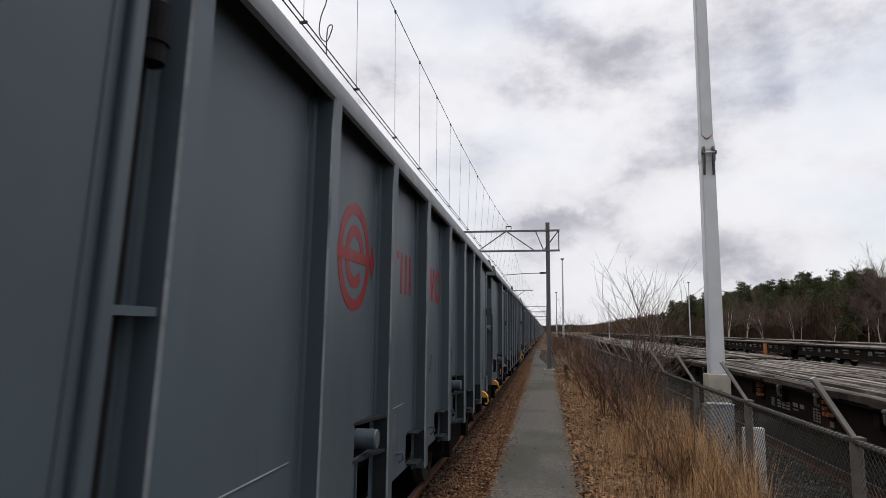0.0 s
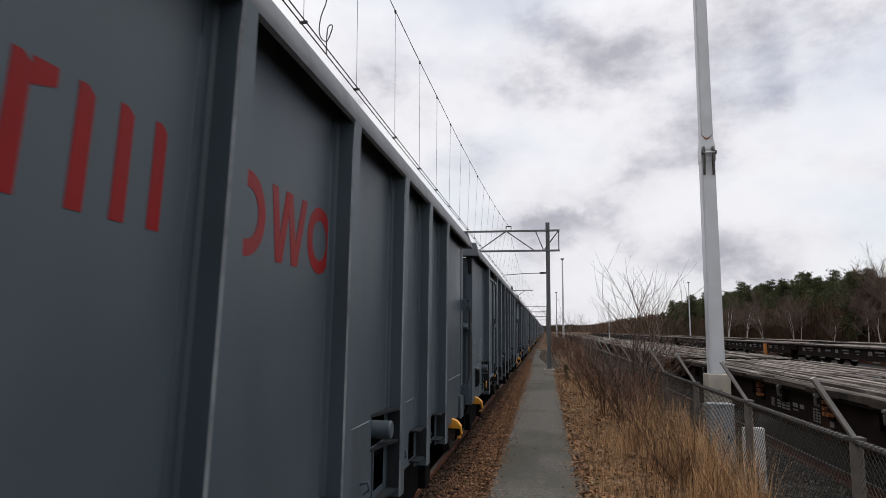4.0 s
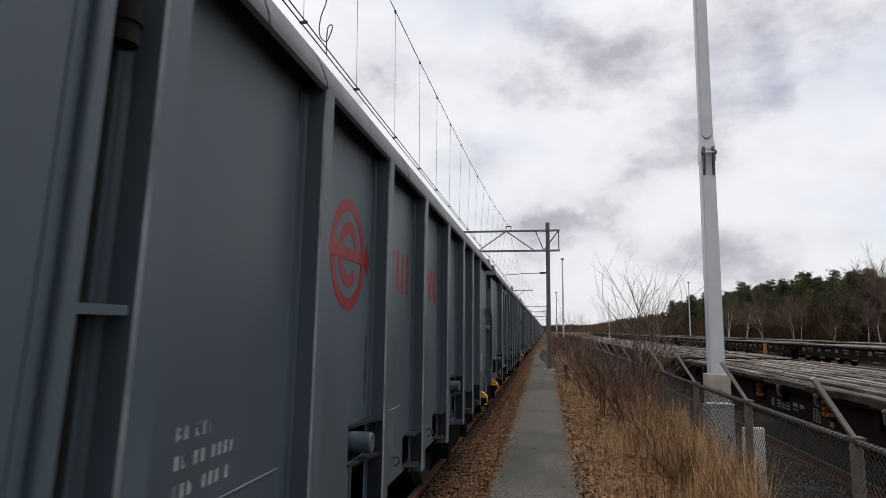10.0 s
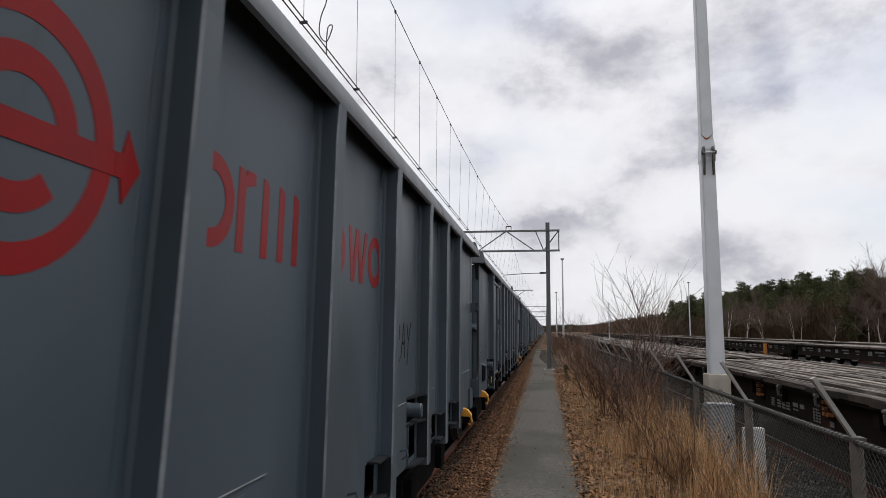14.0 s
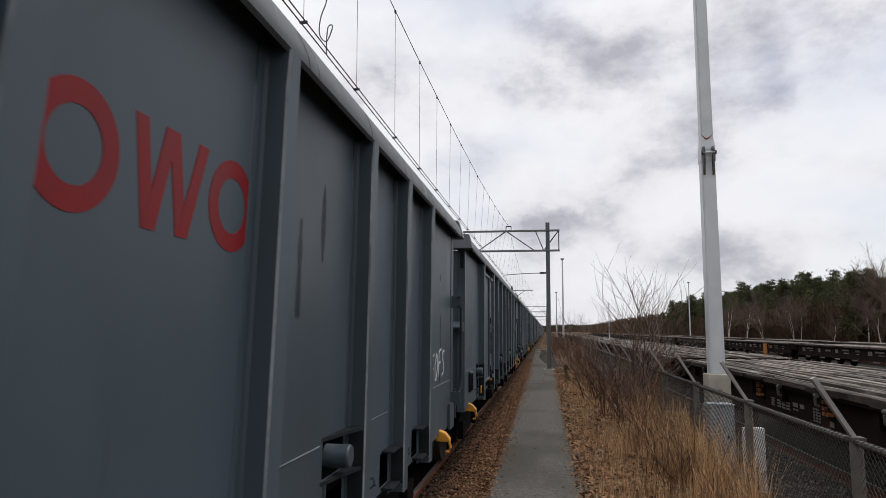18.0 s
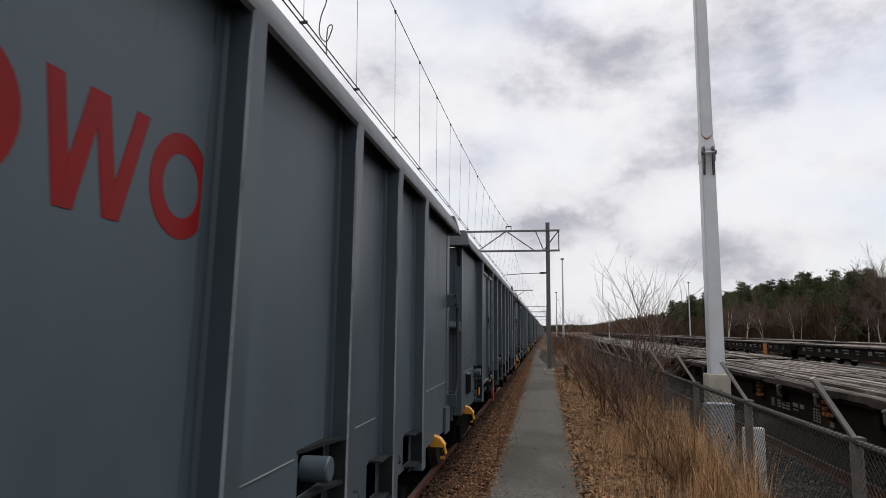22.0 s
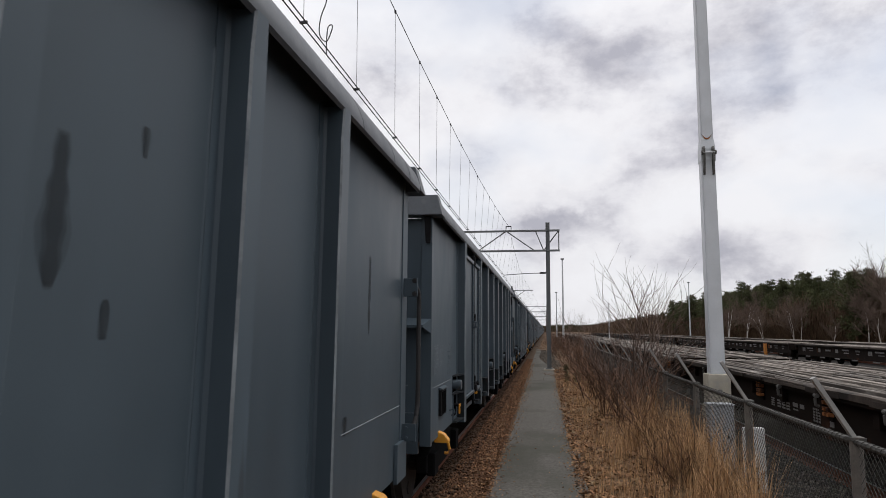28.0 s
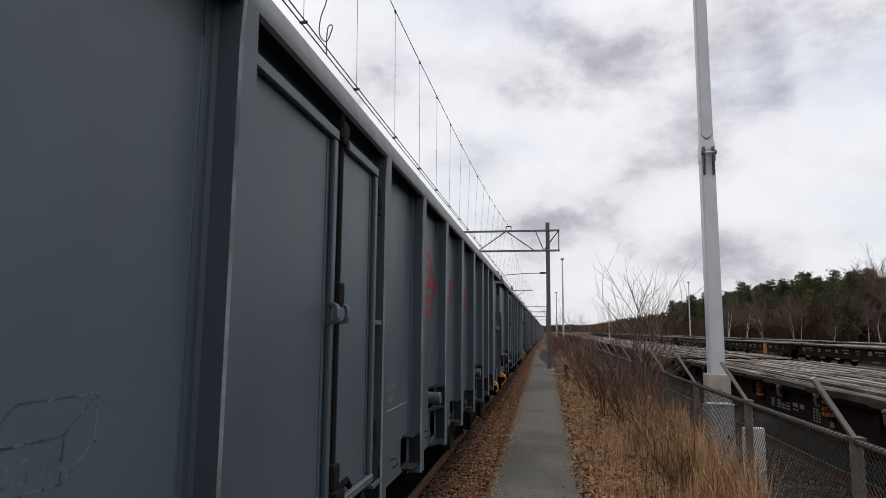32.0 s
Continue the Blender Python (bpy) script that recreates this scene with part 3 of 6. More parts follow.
        if full:
            part_of("stake", sm, w, at=AX @ Matrix.Translation((0, y, 0)))
    if full:
        fittings(w)
    else:
        for y0, y1 in ((1.885, 2.855), (3.005, 3.705)):
            part("door_leaf", box(1.32, 1.41, y0, y1, 1.20, 3.01, 0.006), P, w)
    for y in (0.34, 13.52):
        lug = part("lifting_lug", prism([(1.28, 0.89), (1.28, 0.96), (1.30, 1.005), (1.38, 0.975), (1.43, 0.915), (1.43, 0.885)], "y", y, y + 0.11, bevel=0.01), M["yellow"], w, "bright yellow lifting lug")
        part("lug_hook", tube([(1.41, y + 0.07, 0.90), (1.43, y + 0.07, 0.82), (1.41, y + 0.07, 0.78), (1.38, y + 0.07, 0.78)], 0.016, 8), M["yellow"], lug)
    part("air_cock", box(0.58, 0.68, -0.13, -0.09, 1.30, 1.37, 0.01), M["lamp_red"], w, "red air cock handle")
    running_gear(w)
    markings(w, full)
    return w


def fittings(w):
    P = M["paint"]
    # weld bead along the wall at floor level
    for y0, y1 in ((-0.04, 1.22), (STAKES[1] + 0.3, STAKES[2] - 0.1), (STAKES[3] + 0.25, STAKES[4] - 0.4), (STAKES[6] + 0.3, STAKES[7] - 0.1), (STAKES[5] + 0.3, STAKES[6] - 0.45), (12.6, 14.40)):
        part("wall_seam", prism([(PANEL, 1.454), (PANEL + 0.004, 1.457), (PANEL + 0.004, 1.461), (PANEL, 1.464)], "y", y0, y1), M["bead"], w)
    # door in the second bay: two leaves, lock bar between them
    for y0, y1 in ((1.885, 2.845), (3.01, LEAF_END)):
        leaf = part("door_leaf", box(1.345, 1.392, y0, y1, 1.20, 3.01, 0.006), P, w)
        bm = bmesh.new()
        quad_box(bm, 1.392, 1.422, y0, y1, 2.955, 3.01)
        quad_box(bm, 1.392, 1.418, y1 - 0.055, y1, 1.20, 2.955)
        if y0 < 2:
            quad_box(bm, 1.392, 1.412, y0, y0 + 0.03, 1.20, 2.955)
        quad_box(bm, 1.392, 1.425, y0, y1, 1.16, 1.205)
        bmesh.ops.bevel(bm, geom=bm.edges[:], offset=0.006, segments=1, affect="EDGES")
        part("door_frame", bm, P, leaf)
        part("weld", box(1.392, 1.396, y1 - 0.105, y1 - 0.095, 1.22, 2.94), P, leaf)
    bar = part("lock_bar", tube([(1.395, 2.93, 1.20), (1.395, 2.93, 3.12)], 0.021, 10), M["black"], w, "dark vertical door lock bar")
    for z in (3.02, 2.20, 1.33):
        bm = box(1.34, 1.43, 2.885, 2.975, z - 0.06, z + 0.06, 0.015)
        if z > 3:
            # the head of the bar carries two lugs
            quad_box(bm, 1.36, 1.425, 2.865, 2.89, z - 0.03, z + 0.02)
            quad_box(bm, 1.36, 1.425, 2.97, 3.00, z + 0.01, z + 0.05)
        part("clamp", bm, M["black"], bar)
    for y0, y1 in ((2.785, 2.825), (2.945, 2.975)):
        bm = prism([(1.39, 2.155), (1.43, 2.155), (1.448, 2.145), (1.455, 2.125), (1.455, 2.085), (1.448, 2.065), (1.43, 2.055), (1.39, 2.055), (1.39, 2.070), (1.425, 2.070), (1.435, 2.077), (1.440, 2.09), (1.440, 2.12), (1.435, 2.133), (1.425, 2.140), (1.39, 2.140)], "y", y0 - 0.005, y1 + 0.005)
        quad_box(bm, 1.388, 1.396, y0 - 0.03, y1 + 0.02, 2.04, 2.17)
        part("door_handle", bm, P, w, "bent steel door handle")
    bm = box(1.38, 1.45, 2.87, 3.0, 1.17, 1.27, 0.012)
    tube([(1.41, 2.95, 1.25), (1.45, 3.02, 1.30), (1.45, 3.06, 1.26)], 0.016, 8, bm)
    tube([(1.38, 2.93, 1.17), (1.40, 2.90, 1.05), (1.40, 2.94, 1.0)], 0.022, 8, bm)
    part("lock_lever", bm, M["black"], w, "dark locking lever")
    part("lever_tag", prism([(3.10, 1.115), (3.18, 1.13), (3.18, 1.18), (3.10, 1.17)], "x", 1.39, 1.43, bevel=0.006), M["yellow"], w, "yellow painted lever end")
    for z in (2.82, 1.42):
        bm = tube([(1.375, 3.70, z - 0.085), (1.375, 3.70, z - 0.03)], 0.044, 14)
        tube([(1.375, 3.70, z - 0.03), (1.375, 3.70, z - 0.015)], 0.050, 14, bm)
        tube([(1.375, 3.70, z - 0.015), (1.375, 3.70, z + 0.085)], 0.044, 14, bm)
        quad_box(bm, 1.345, 1.385, LEAF_END, 3.66, z - 0.05, z + 0.05)
        part("hinge", bm, M["black"], w, "dark door hinge")
    part("hinge_plate", box(1.33, 1.41, LEAF_END, 3.80, 2.06, 2.085), P, w)
    part("door_step", box(1.32, 1.43, 3.60, 3.80, 1.12, 1.14), P, w)
    part("hinge_post", tube([(1.35, 3.70, 1.14), (1.35, 3.70, 3.05)], 0.022, 10), M["black"], w, "dark vertical hinge bar")
    part("hinge_foot", box(1.33, 1.415, 3.64, 3.78, 1.14, 1.36, 0.015), M["black"], w, "dark hinge foot")
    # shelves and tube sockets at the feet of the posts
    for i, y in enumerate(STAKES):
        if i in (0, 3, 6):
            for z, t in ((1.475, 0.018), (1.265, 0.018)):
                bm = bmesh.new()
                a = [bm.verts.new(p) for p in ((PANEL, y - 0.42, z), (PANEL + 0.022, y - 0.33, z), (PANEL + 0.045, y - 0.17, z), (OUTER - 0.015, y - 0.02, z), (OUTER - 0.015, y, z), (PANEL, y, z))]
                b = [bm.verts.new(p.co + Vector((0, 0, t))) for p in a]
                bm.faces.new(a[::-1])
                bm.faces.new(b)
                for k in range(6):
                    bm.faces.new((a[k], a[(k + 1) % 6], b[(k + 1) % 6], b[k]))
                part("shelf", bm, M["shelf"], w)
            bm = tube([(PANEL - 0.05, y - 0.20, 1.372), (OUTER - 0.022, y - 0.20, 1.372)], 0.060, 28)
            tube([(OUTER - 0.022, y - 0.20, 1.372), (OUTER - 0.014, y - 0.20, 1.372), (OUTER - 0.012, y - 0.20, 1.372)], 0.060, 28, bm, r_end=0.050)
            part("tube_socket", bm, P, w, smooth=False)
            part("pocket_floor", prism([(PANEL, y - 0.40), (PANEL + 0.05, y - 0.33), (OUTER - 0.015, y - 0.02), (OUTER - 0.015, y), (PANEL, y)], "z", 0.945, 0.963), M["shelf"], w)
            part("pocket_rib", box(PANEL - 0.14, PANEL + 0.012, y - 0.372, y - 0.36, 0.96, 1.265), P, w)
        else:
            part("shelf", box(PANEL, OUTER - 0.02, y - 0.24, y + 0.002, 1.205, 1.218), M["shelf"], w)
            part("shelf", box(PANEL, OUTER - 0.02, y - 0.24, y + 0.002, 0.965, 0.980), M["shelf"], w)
        # added plate against the post, its dark colour the shade inside the pocket
        part("pocket_plate", box(PANEL + 0.008, OUTER - 0.004, y - 0.001, y + 0.007, 0.963, 1.475 if i in (0, 3, 6) else 1.205), M["shelf"], w, "dark plate coloured as the shade in the pocket")
        part("rope_hook", tube([(PANEL, y - 0.62, 1.12), (PANEL + 0.05, y - 0.62, 1.13), (PANEL + 0.06, y - 0.62, 1.09), (PANEL + 0.02, y - 0.62, 1.06)], 0.010, 6), P, w)
    # label holder on the first bay
    hold = part("label_holder", box(PANEL, PANEL + 0.03, 0.37, 0.71, 1.15, 1.41, 0.004), M["black"], w, "black steel label holder")
    bm = bmesh.new()
    for k in range(4):
        quad_box(bm, PANEL + 0.03, PANEL + 0.038, 0.40 + k * 0.078, 0.425 + k * 0.078, 1.17, 1.39)
    part("grille", bm, M["paint_dark"], hold)
    part("holder_roof", prism([(PANEL, 1.436), (PANEL + 0.045, 1.426), (PANEL + 0.045, 1.414), (PANEL, 1.416)], "y", 0.36, 0.72), P, hold)
    # hand rail and its bracket at the far end
    brk = part("rail_bracket", box(PANEL - 0.002, PANEL + 0.118, 14.325, 14.339, 2.285, 2.43, 0.004), P, w)
    for z in (2.307, 2.410):
        bm = tube([(PANEL + 0.094, 14.327, z), (PANEL + 0.094, 14.323, z)], 0.020, 14)
        tube([(PANEL + 0.094, 14.323, z), (PANEL + 0.094, 14.311, z)], 0.0155, 6, bm)
        part("bolt", bm, M["hand_steel"], brk, "dark hexagon bolt")
    bend = [(1.385, 14.335, 2.365), (1.40, 14.385, 2.368), (1.412, 14.43, 2.352), (1.419, 14.462, 2.315), (1.42, 14.476, 2.26), (1.42, 14.48, 2.18), (1.42, 14.478, 1.85), (1.42, 14.475, 1.50), (1.418, 14.466, 1.42), (1.412, 14.44, 1.35), (1.40, 14.40, 1.29), (1.385, 14.335, 1.255)]
    curve = []
    for i in range(len(bend) - 1):
        p0, p1, p2, p3 = (Vector(bend[max(0, min(len(bend) - 1, i + k))]) for k in (-1, 0, 1, 2))
        for n in range(4):
            u = n / 4
            curve.append(0.5 * (2 * p1 + (p2 - p0) * u + (2 * p0 - 5 * p1 + 4 * p2 - p3) * u * u + (3 * p1 - p0 - 3 * p2 + p3) * u ** 3))
    part("hand_rail", tube(curve + [Vector(bend[-1])], 0.018, 14), M["hand_steel"], w, "bent dark steel hand rail", True)
    foot = part("rail_foot", box(PANEL - 0.002, PANEL + 0.118, 14.325, 14.339, 1.19, 1.32, 0.004), P, w)
    for z in (1.22, 1.29):
        part("bolt", tube([(PANEL + 0.045, 14.327, z), (PANEL + 0.045, 14.312, z)], 0.011, 6), P, foot)
    part("corner_foot", box(PANEL, PANEL + 0.03, 14.105, 14.405, 0.92, 1.20, 0.006), P, w)
    bm = prism([(1.47, 1.118), (1.60, 1.124), (1.608, 1.142), (1.595, 1.152), (1.47, 1.146)], "x", 1.382, 1.398, bevel=0.004)
    prism([(1.475, 1.12), (1.510, 1.12), (1.512, 1.06), (1.497, 1.035), (1.480, 1.04)], "x", 1.382, 1.398, bm)
    part("brake_lever", bm, M["yellow"], w, "yellow painted brake lever")
    part("lever_pivot", tube([(1.32, 1.555, 1.135), (1.41, 1.555, 1.135)], 0.018, 8), M["black"], w)


def running_gear(w):
    # bogies
    for yc in (2.35, 12.15):
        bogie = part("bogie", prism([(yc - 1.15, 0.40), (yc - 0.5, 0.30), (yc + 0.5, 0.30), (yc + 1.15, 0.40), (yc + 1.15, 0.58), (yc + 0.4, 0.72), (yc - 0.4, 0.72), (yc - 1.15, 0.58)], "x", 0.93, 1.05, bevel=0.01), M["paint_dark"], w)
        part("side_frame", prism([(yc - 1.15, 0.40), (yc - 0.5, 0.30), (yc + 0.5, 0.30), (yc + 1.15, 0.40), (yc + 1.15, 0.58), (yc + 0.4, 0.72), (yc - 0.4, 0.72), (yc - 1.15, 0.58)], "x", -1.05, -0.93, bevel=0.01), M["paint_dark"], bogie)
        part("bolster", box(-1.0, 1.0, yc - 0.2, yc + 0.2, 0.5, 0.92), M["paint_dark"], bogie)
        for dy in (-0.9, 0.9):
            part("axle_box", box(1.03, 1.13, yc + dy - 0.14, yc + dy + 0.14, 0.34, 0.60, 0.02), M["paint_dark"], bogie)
    ws = wheel_mesh()
    for yc in (2.35, 12.15):
        for dy in (-0.9, 0.9):
            part_of("wheelset", ws, w, "rusty steel wheelset", at=Matrix.Translation((0, yc + dy, 0.46)))
    part("brake_pipe", tube([(1.0, 0.2, 0.80), (1.0, 5.0, 0.74), (1.0, 9.6, 0.74), (1.0, 14.2, 0.80)], 0.03, 8), M["rail"], w)


def wheel_mesh():
    bm = bmesh.new()
    for s in (1, -1):
        tube([(s * 0.68, 0, 0), (s * 0.715, 0, 0)], 0.49, 28, bm)
        tube([(s * 0.715, 0, 0), (s * 0.80, 0, 0)], 0.46, 28, bm)
        for k in range(3):
            a = k * 2.094
            c, d = 0.28 * math.cos(a), 0.28 * math.sin(a)
            quad_box(bm, *sorted((s * 0.80, s * 0.815)), c - 0.05, c + 0.05, d - 0.05, d + 0.05)
    tube([(-0.98, 0, 0), (0.98, 0, 0)], 0.08, 12, bm)
    return finish(bm, "wheelset", M["wheel"])


def markings(w, full):
    X0, X1 = PANEL, PANEL + 0.0016
    red = M["red"]
    # round emblem: outer ring, inner ring, bar with two arrow heads
    bm = bmesh.new()
    ring(bm, 0.248, 0.318, 5.872, 2.452, X0, X1)
    ring(bm, 0.118, 0.186, 5.872, 2.452, X0, X1, a0=0.0, a1=5.5)
    slant(bm, [(5.53, 2.42), (6.20, 2.42), (6.20, 2.486), (5.53, 2.486)], X0, X1 + 0.001)
    slant(bm, [(5.442, 2.453), (5.508, 2.352), (5.522, 2.42), (5.545, 2.42), (5.545, 2.486), (5.522, 2.486), (5.508, 2.556)], X0, X1 + 0.002)
    slant(bm, [(6.305, 2.453), (6.238, 2.556), (6.222, 2.486), (6.199, 2.486), (6.199, 2.42), (6.222, 2.42), (6.238, 2.352)], X0, X1 + 0.002)
    part("emblem", bm, red, w, "red painted round emblem")
    if not full:
        return
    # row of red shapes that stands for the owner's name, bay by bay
    def shape(make):
        bm = bmesh.new()
        make(bm)
        part("name_shape", bm, red, w)

    def bowl(bm, y):
        ring(bm, 0.10, 0.165, y, 2.463, X0, X1)

    def arch(bm, y, feet):
        for k in feet:
            slant(bm, [(y + k, 2.305), (y + k + 0.06, 2.305), (y + k + 0.06, 2.60), (y + k + 0.03, 2.622), (y + k, 2.622)], X0, X1)

    def wedge(bm, ya, yb, lift):
        slant(bm, [(yb, 2.305), (yb + 0.06, 2.305), (ya + 0.06, 2.622), (ya, 2.622)], X0, X1 + lift)

    shape(lambda bm: bowl(bm, 6.70))
    shape(lambda bm: arch(bm, 6.89, (0.0,)))
    shape(lambda bm: slant(bm, [(6.95, 2.555), (7.03, 2.575), (7.03, 2.622), (6.95, 2.622)], X0, X1))
    shape(lambda bm: arch(bm, 7.10, (0.0, 0.16, 0.32)))
    shape(lambda bm: bowl(bm, 8.03))
    for k, (ya, yb) in enumerate(((8.245, 8.312), (8.395, 8.318), (8.410, 8.484), (8.585, 8.490))):
        shape(lambda bm: wedge(bm, ya, yb, 0.0004 * (k % 2) + 0.0002 * (k > 1)))
    shape(lambda bm: bowl(bm, 8.83))


def plain_box(y0, y1, z0, z1, wd=0.0065):
    bm = bmesh.new()
    frame_strip(bm, y0, y1, z0, z1, wd, PANEL, PANEL + 0.0007)
    return bm


def bars(rows, x=PANEL):
    bm = bmesh.new()
    for y0, y1, z0, z1 in rows:
        quad_box(bm, x, x + 0.0007, y0, y1, z0, z1)
    return bm


LETTERS = {}


def letters(w, name, body, size, y, z, material, label):
    key = (body, size, material.name)
    if key not in LETTERS:
        LETTERS[key] = text_mesh(name, body, size, material)
    part_of(name, LETTERS[key], w, label, at=Matrix.Translation((PANEL + 0.0005, y, z)))


def lettering(w, material, number, side, along=0.0):
    """Weight, class and volume marks that each wagon carries in its own state of fading; side: that of the volume marks; along: how far these stand from their usual place."""
    part("mark_frame", plain_box(0.055, 0.34, 1.725, 1.87), material, w)
    letters(w, "class_mark", "GE", 0.150, 0.105, 1.747, material, "white painted letters GE")
    part("mark_frame", plain_box(0.045, 0.305, 1.59, 1.695), material, w)
    letters(w, "weight_mark", "22460kg", 0.068, 0.058, 1.62, material, "white painted weight")
    part("mark_frame", plain_box(0.41, 0.665, 1.655, 1.862), material, w)
    bm = bmesh.new()
    octagon = [(0.46, 1.715), (0.485, 1.69), (0.59, 1.69), (0.615, 1.715), (0.615, 1.80), (0.59, 1.825), (0.485, 1.825), (0.46, 1.80)]
    for p, q in zip(octagon, octagon[1:] + octagon[:1]):
        tube([(PANEL, *p), (PANEL, *q)], 0.0045, 4, bm)
    for v in bm.verts:
        v.co.x = PANEL + max(0.0, v.co.x - PANEL) * 0.15
    part("mark_frame", bm, material, w)
    letters(w, "gauge_mark", "G1", 0.066, 0.505, 1.73, material, "white painted letters G1")
    # the volume as a box drawn in perspective, the floor area in a six-sided frame below it
    v = 1.0 + along
    bm = plain_box(v - 0.02, v + 0.225, 1.672, 1.785)
    for y0, z0, y1, z1 in ((-0.02, 1.785, 0.07, 1.868), (0.218, 1.785, 0.323, 1.868), (0.218, 1.672, 0.324, 1.755)):
        slant(bm, [(v + y0, z0), (v + y0 + 0.007, z0), (v + y1 + 0.007, z1), (v + y1, z1)], PANEL, PANEL + 0.0007)
    quad_box(bm, PANEL, PANEL + 0.0008, v + 0.07, v + 0.33, 1.865, 1.871)
    quad_box(bm, PANEL, PANEL + 0.0008, v + 0.325, v + 0.331, 1.75, 1.866)
    part("mark_frame", bm, side, w)
    letters(w, "volume_mark", "82.5m\u00b3", 0.08, v - 0.005, 1.697, side, "white painted volume")
    bm = bmesh.new()
    pts = [(v + y, z) for y, z in ((-0.06, 1.595), (-0.02, 1.542), (0.20, 1.542), (0.24, 1.595), (0.20, 1.648), (-0.02, 1.648))]
    for p, q in zip(pts, pts[1:] + pts[:1]):
        tube([(PANEL, *p), (PANEL, *q)], 0.0035, 4, bm)
    for vert in bm.verts:
        vert.co.x = PANEL + max(0.0, vert.co.x - PANEL) * 0.15
    part("mark_frame", bm, side, w)
    letters(w, "area_mark", "39.4m\u00b2", 0.066, v - 0.015, 1.572, side, "white painted floor area")
    # running number: plain bars, one to a character
    for z, runs in ((1.690, ((4.22, 2), (4.33, 3))), (1.605, ((4.22, 2), (4.33, 2), (4.44, 4))), (1.520, ((4.22, 3), (4.39, 3), (4.54, 1))), (1.435, ((4.22, 4),))):
        if number is None:
            break
        part("number_bar", bars([(y + 0.042 * k, y + 0.042 * k + 0.026, z, z + 0.042) for y, n in runs for k in range(n)]), number, w)
    part("plate_frame", plain_box(6.88, 7.10, 1.16, 1.43, 0.005), M["faint"], w)
    for row in [(6.91, 7.05, 1.37, 1.39), (6.91, 7.01, 1.32, 1.34), (6.91, 7.07, 1.27, 1.29), (6.91, 7.03, 1.22, 1.24)]:
        part("plate_bar", bars([row]), M["faint"], w)


def spray_word(w, body, size, y, z, material, label, lean=0.25, thick=0.012, x=PANEL, wide=1.0, rise=0.0):
    """Hand-sprayed word: single strokes of uneven height."""
    glyph = {"F": [[(0, 0), (0.15, 1)], [(0.15, 1), (0.62, 1.08)], [(0.08, 0.52), (0.5, 0.56)]],
             "O": [[(0.3, 1), (0.02, 0.6), (0.08, 0.08), (0.3, 0), (0.55, 0.4), (0.52, 0.9), (0.3, 1)]],
             "S": [[(0.6, 0.95), (0.3, 1), (0.1, 0.75), (0.5, 0.45), (0.45, 0.1), (0.05, 0)]],
             "#": [[(0.1, -0.1), (0.3, 1)], [(0.4, -0.05), (0.62, 1.02)], [(-0.05, 0.3), (0.7, 0.42)], [(0, 0.62), (0.78, 0.74)]],
             "T": [[(0, 1), (0.65, 1.03)], [(0.34, 1), (0.28, 0)]],
             "R": [[(0, 0), (0.08, 1), (0.45, 0.95), (0.5, 0.65), (0.1, 0.5), (0.55, 0)]],
             "A": [[(0, 0), (0.3, 1.05), (0.55, 0)], [(0.1, 0.4), (0.5, 0.42)]],
             "Y": [[(0, 1), (0.3, 0.5), (0.62, 1.05)], [(0.3, 0.5), (0.18, -0.15)]]}
    rng = random.Random(len(body) * 7)
    at = y
    for ch in body:
        bm = bmesh.new()
        up = rng.uniform(-0.06, 0.10)
        for st in glyph[ch]:
            pts = []
            for a, b in zip(st, st[1:]):
                for k in range(4):
                    pts.append((a[0] + (b[0] - a[0]) * k / 4, a[1] + (b[1] - a[1]) * k / 4))
            pts.append(st[-1])
            tube([(x + 0.0005, at + size * wide * (p[0] + lean * p[1] * 0.3), z + rise * (at - y) + size * (p[1] + up)) for p in pts], thick, 6, bm)
        # flatten the strokes onto the wall
        for v in bm.verts:
            v.co.x = x + max(0.0, (v.co.x - x)) * 0.15
        part("sprayed_letter", bm, material, w, label)
        at += size * wide * 0.78


WAGON_COUNT = 36
wagon = build_wagon()
wagons = [wagon] + [copy_thing(wagon, Matrix.Translation((TRACK_X, WAGON_LENGTH * k, 0))) for k in range(1, 13)]
far_wagon = build_wagon(False)
wagons += [far_wagon] + [copy_thing(far_wagon, Matrix.Translation((TRACK_X, WAGON_LENGTH * k, 0))) for k in range(14, WAGON_COUNT)]
for k, wg in enumerate(wagons):
    if k < 13:
        lettering(wg, M["worn_white"] if k in (2, 6, 8) else M["faint"], None if k in (0, 4) else M["white"] if k in (1, 2) else M["worn_white"] if k == 3 else M["faint"], M["white"] if k == 2 else M["worn_white"] if k == 6 else M["ghost"], 0.05 if k == 2 else 0.0)
    for ob in wg.children:
        if k not in (2, 4) and ob.name.startswith(("emblem", "name_shape")):
            ob.material_slots[0].link = "OBJECT"
            ob.material_slots[0].material = M["red_dull"] if ob.name.startswith("emblem") or k in (3, 5) else M["red_faded"]


def repaint(w, rects):
    """Dull overpainted rectangles on the wall."""
    for y0, y1, z0, z1 in rects:
        part("repainted_patch", box(PANEL, PANEL + 0.0012, y0, y1, z0, z1), M["overpaint"], w, "dull repainted patch")


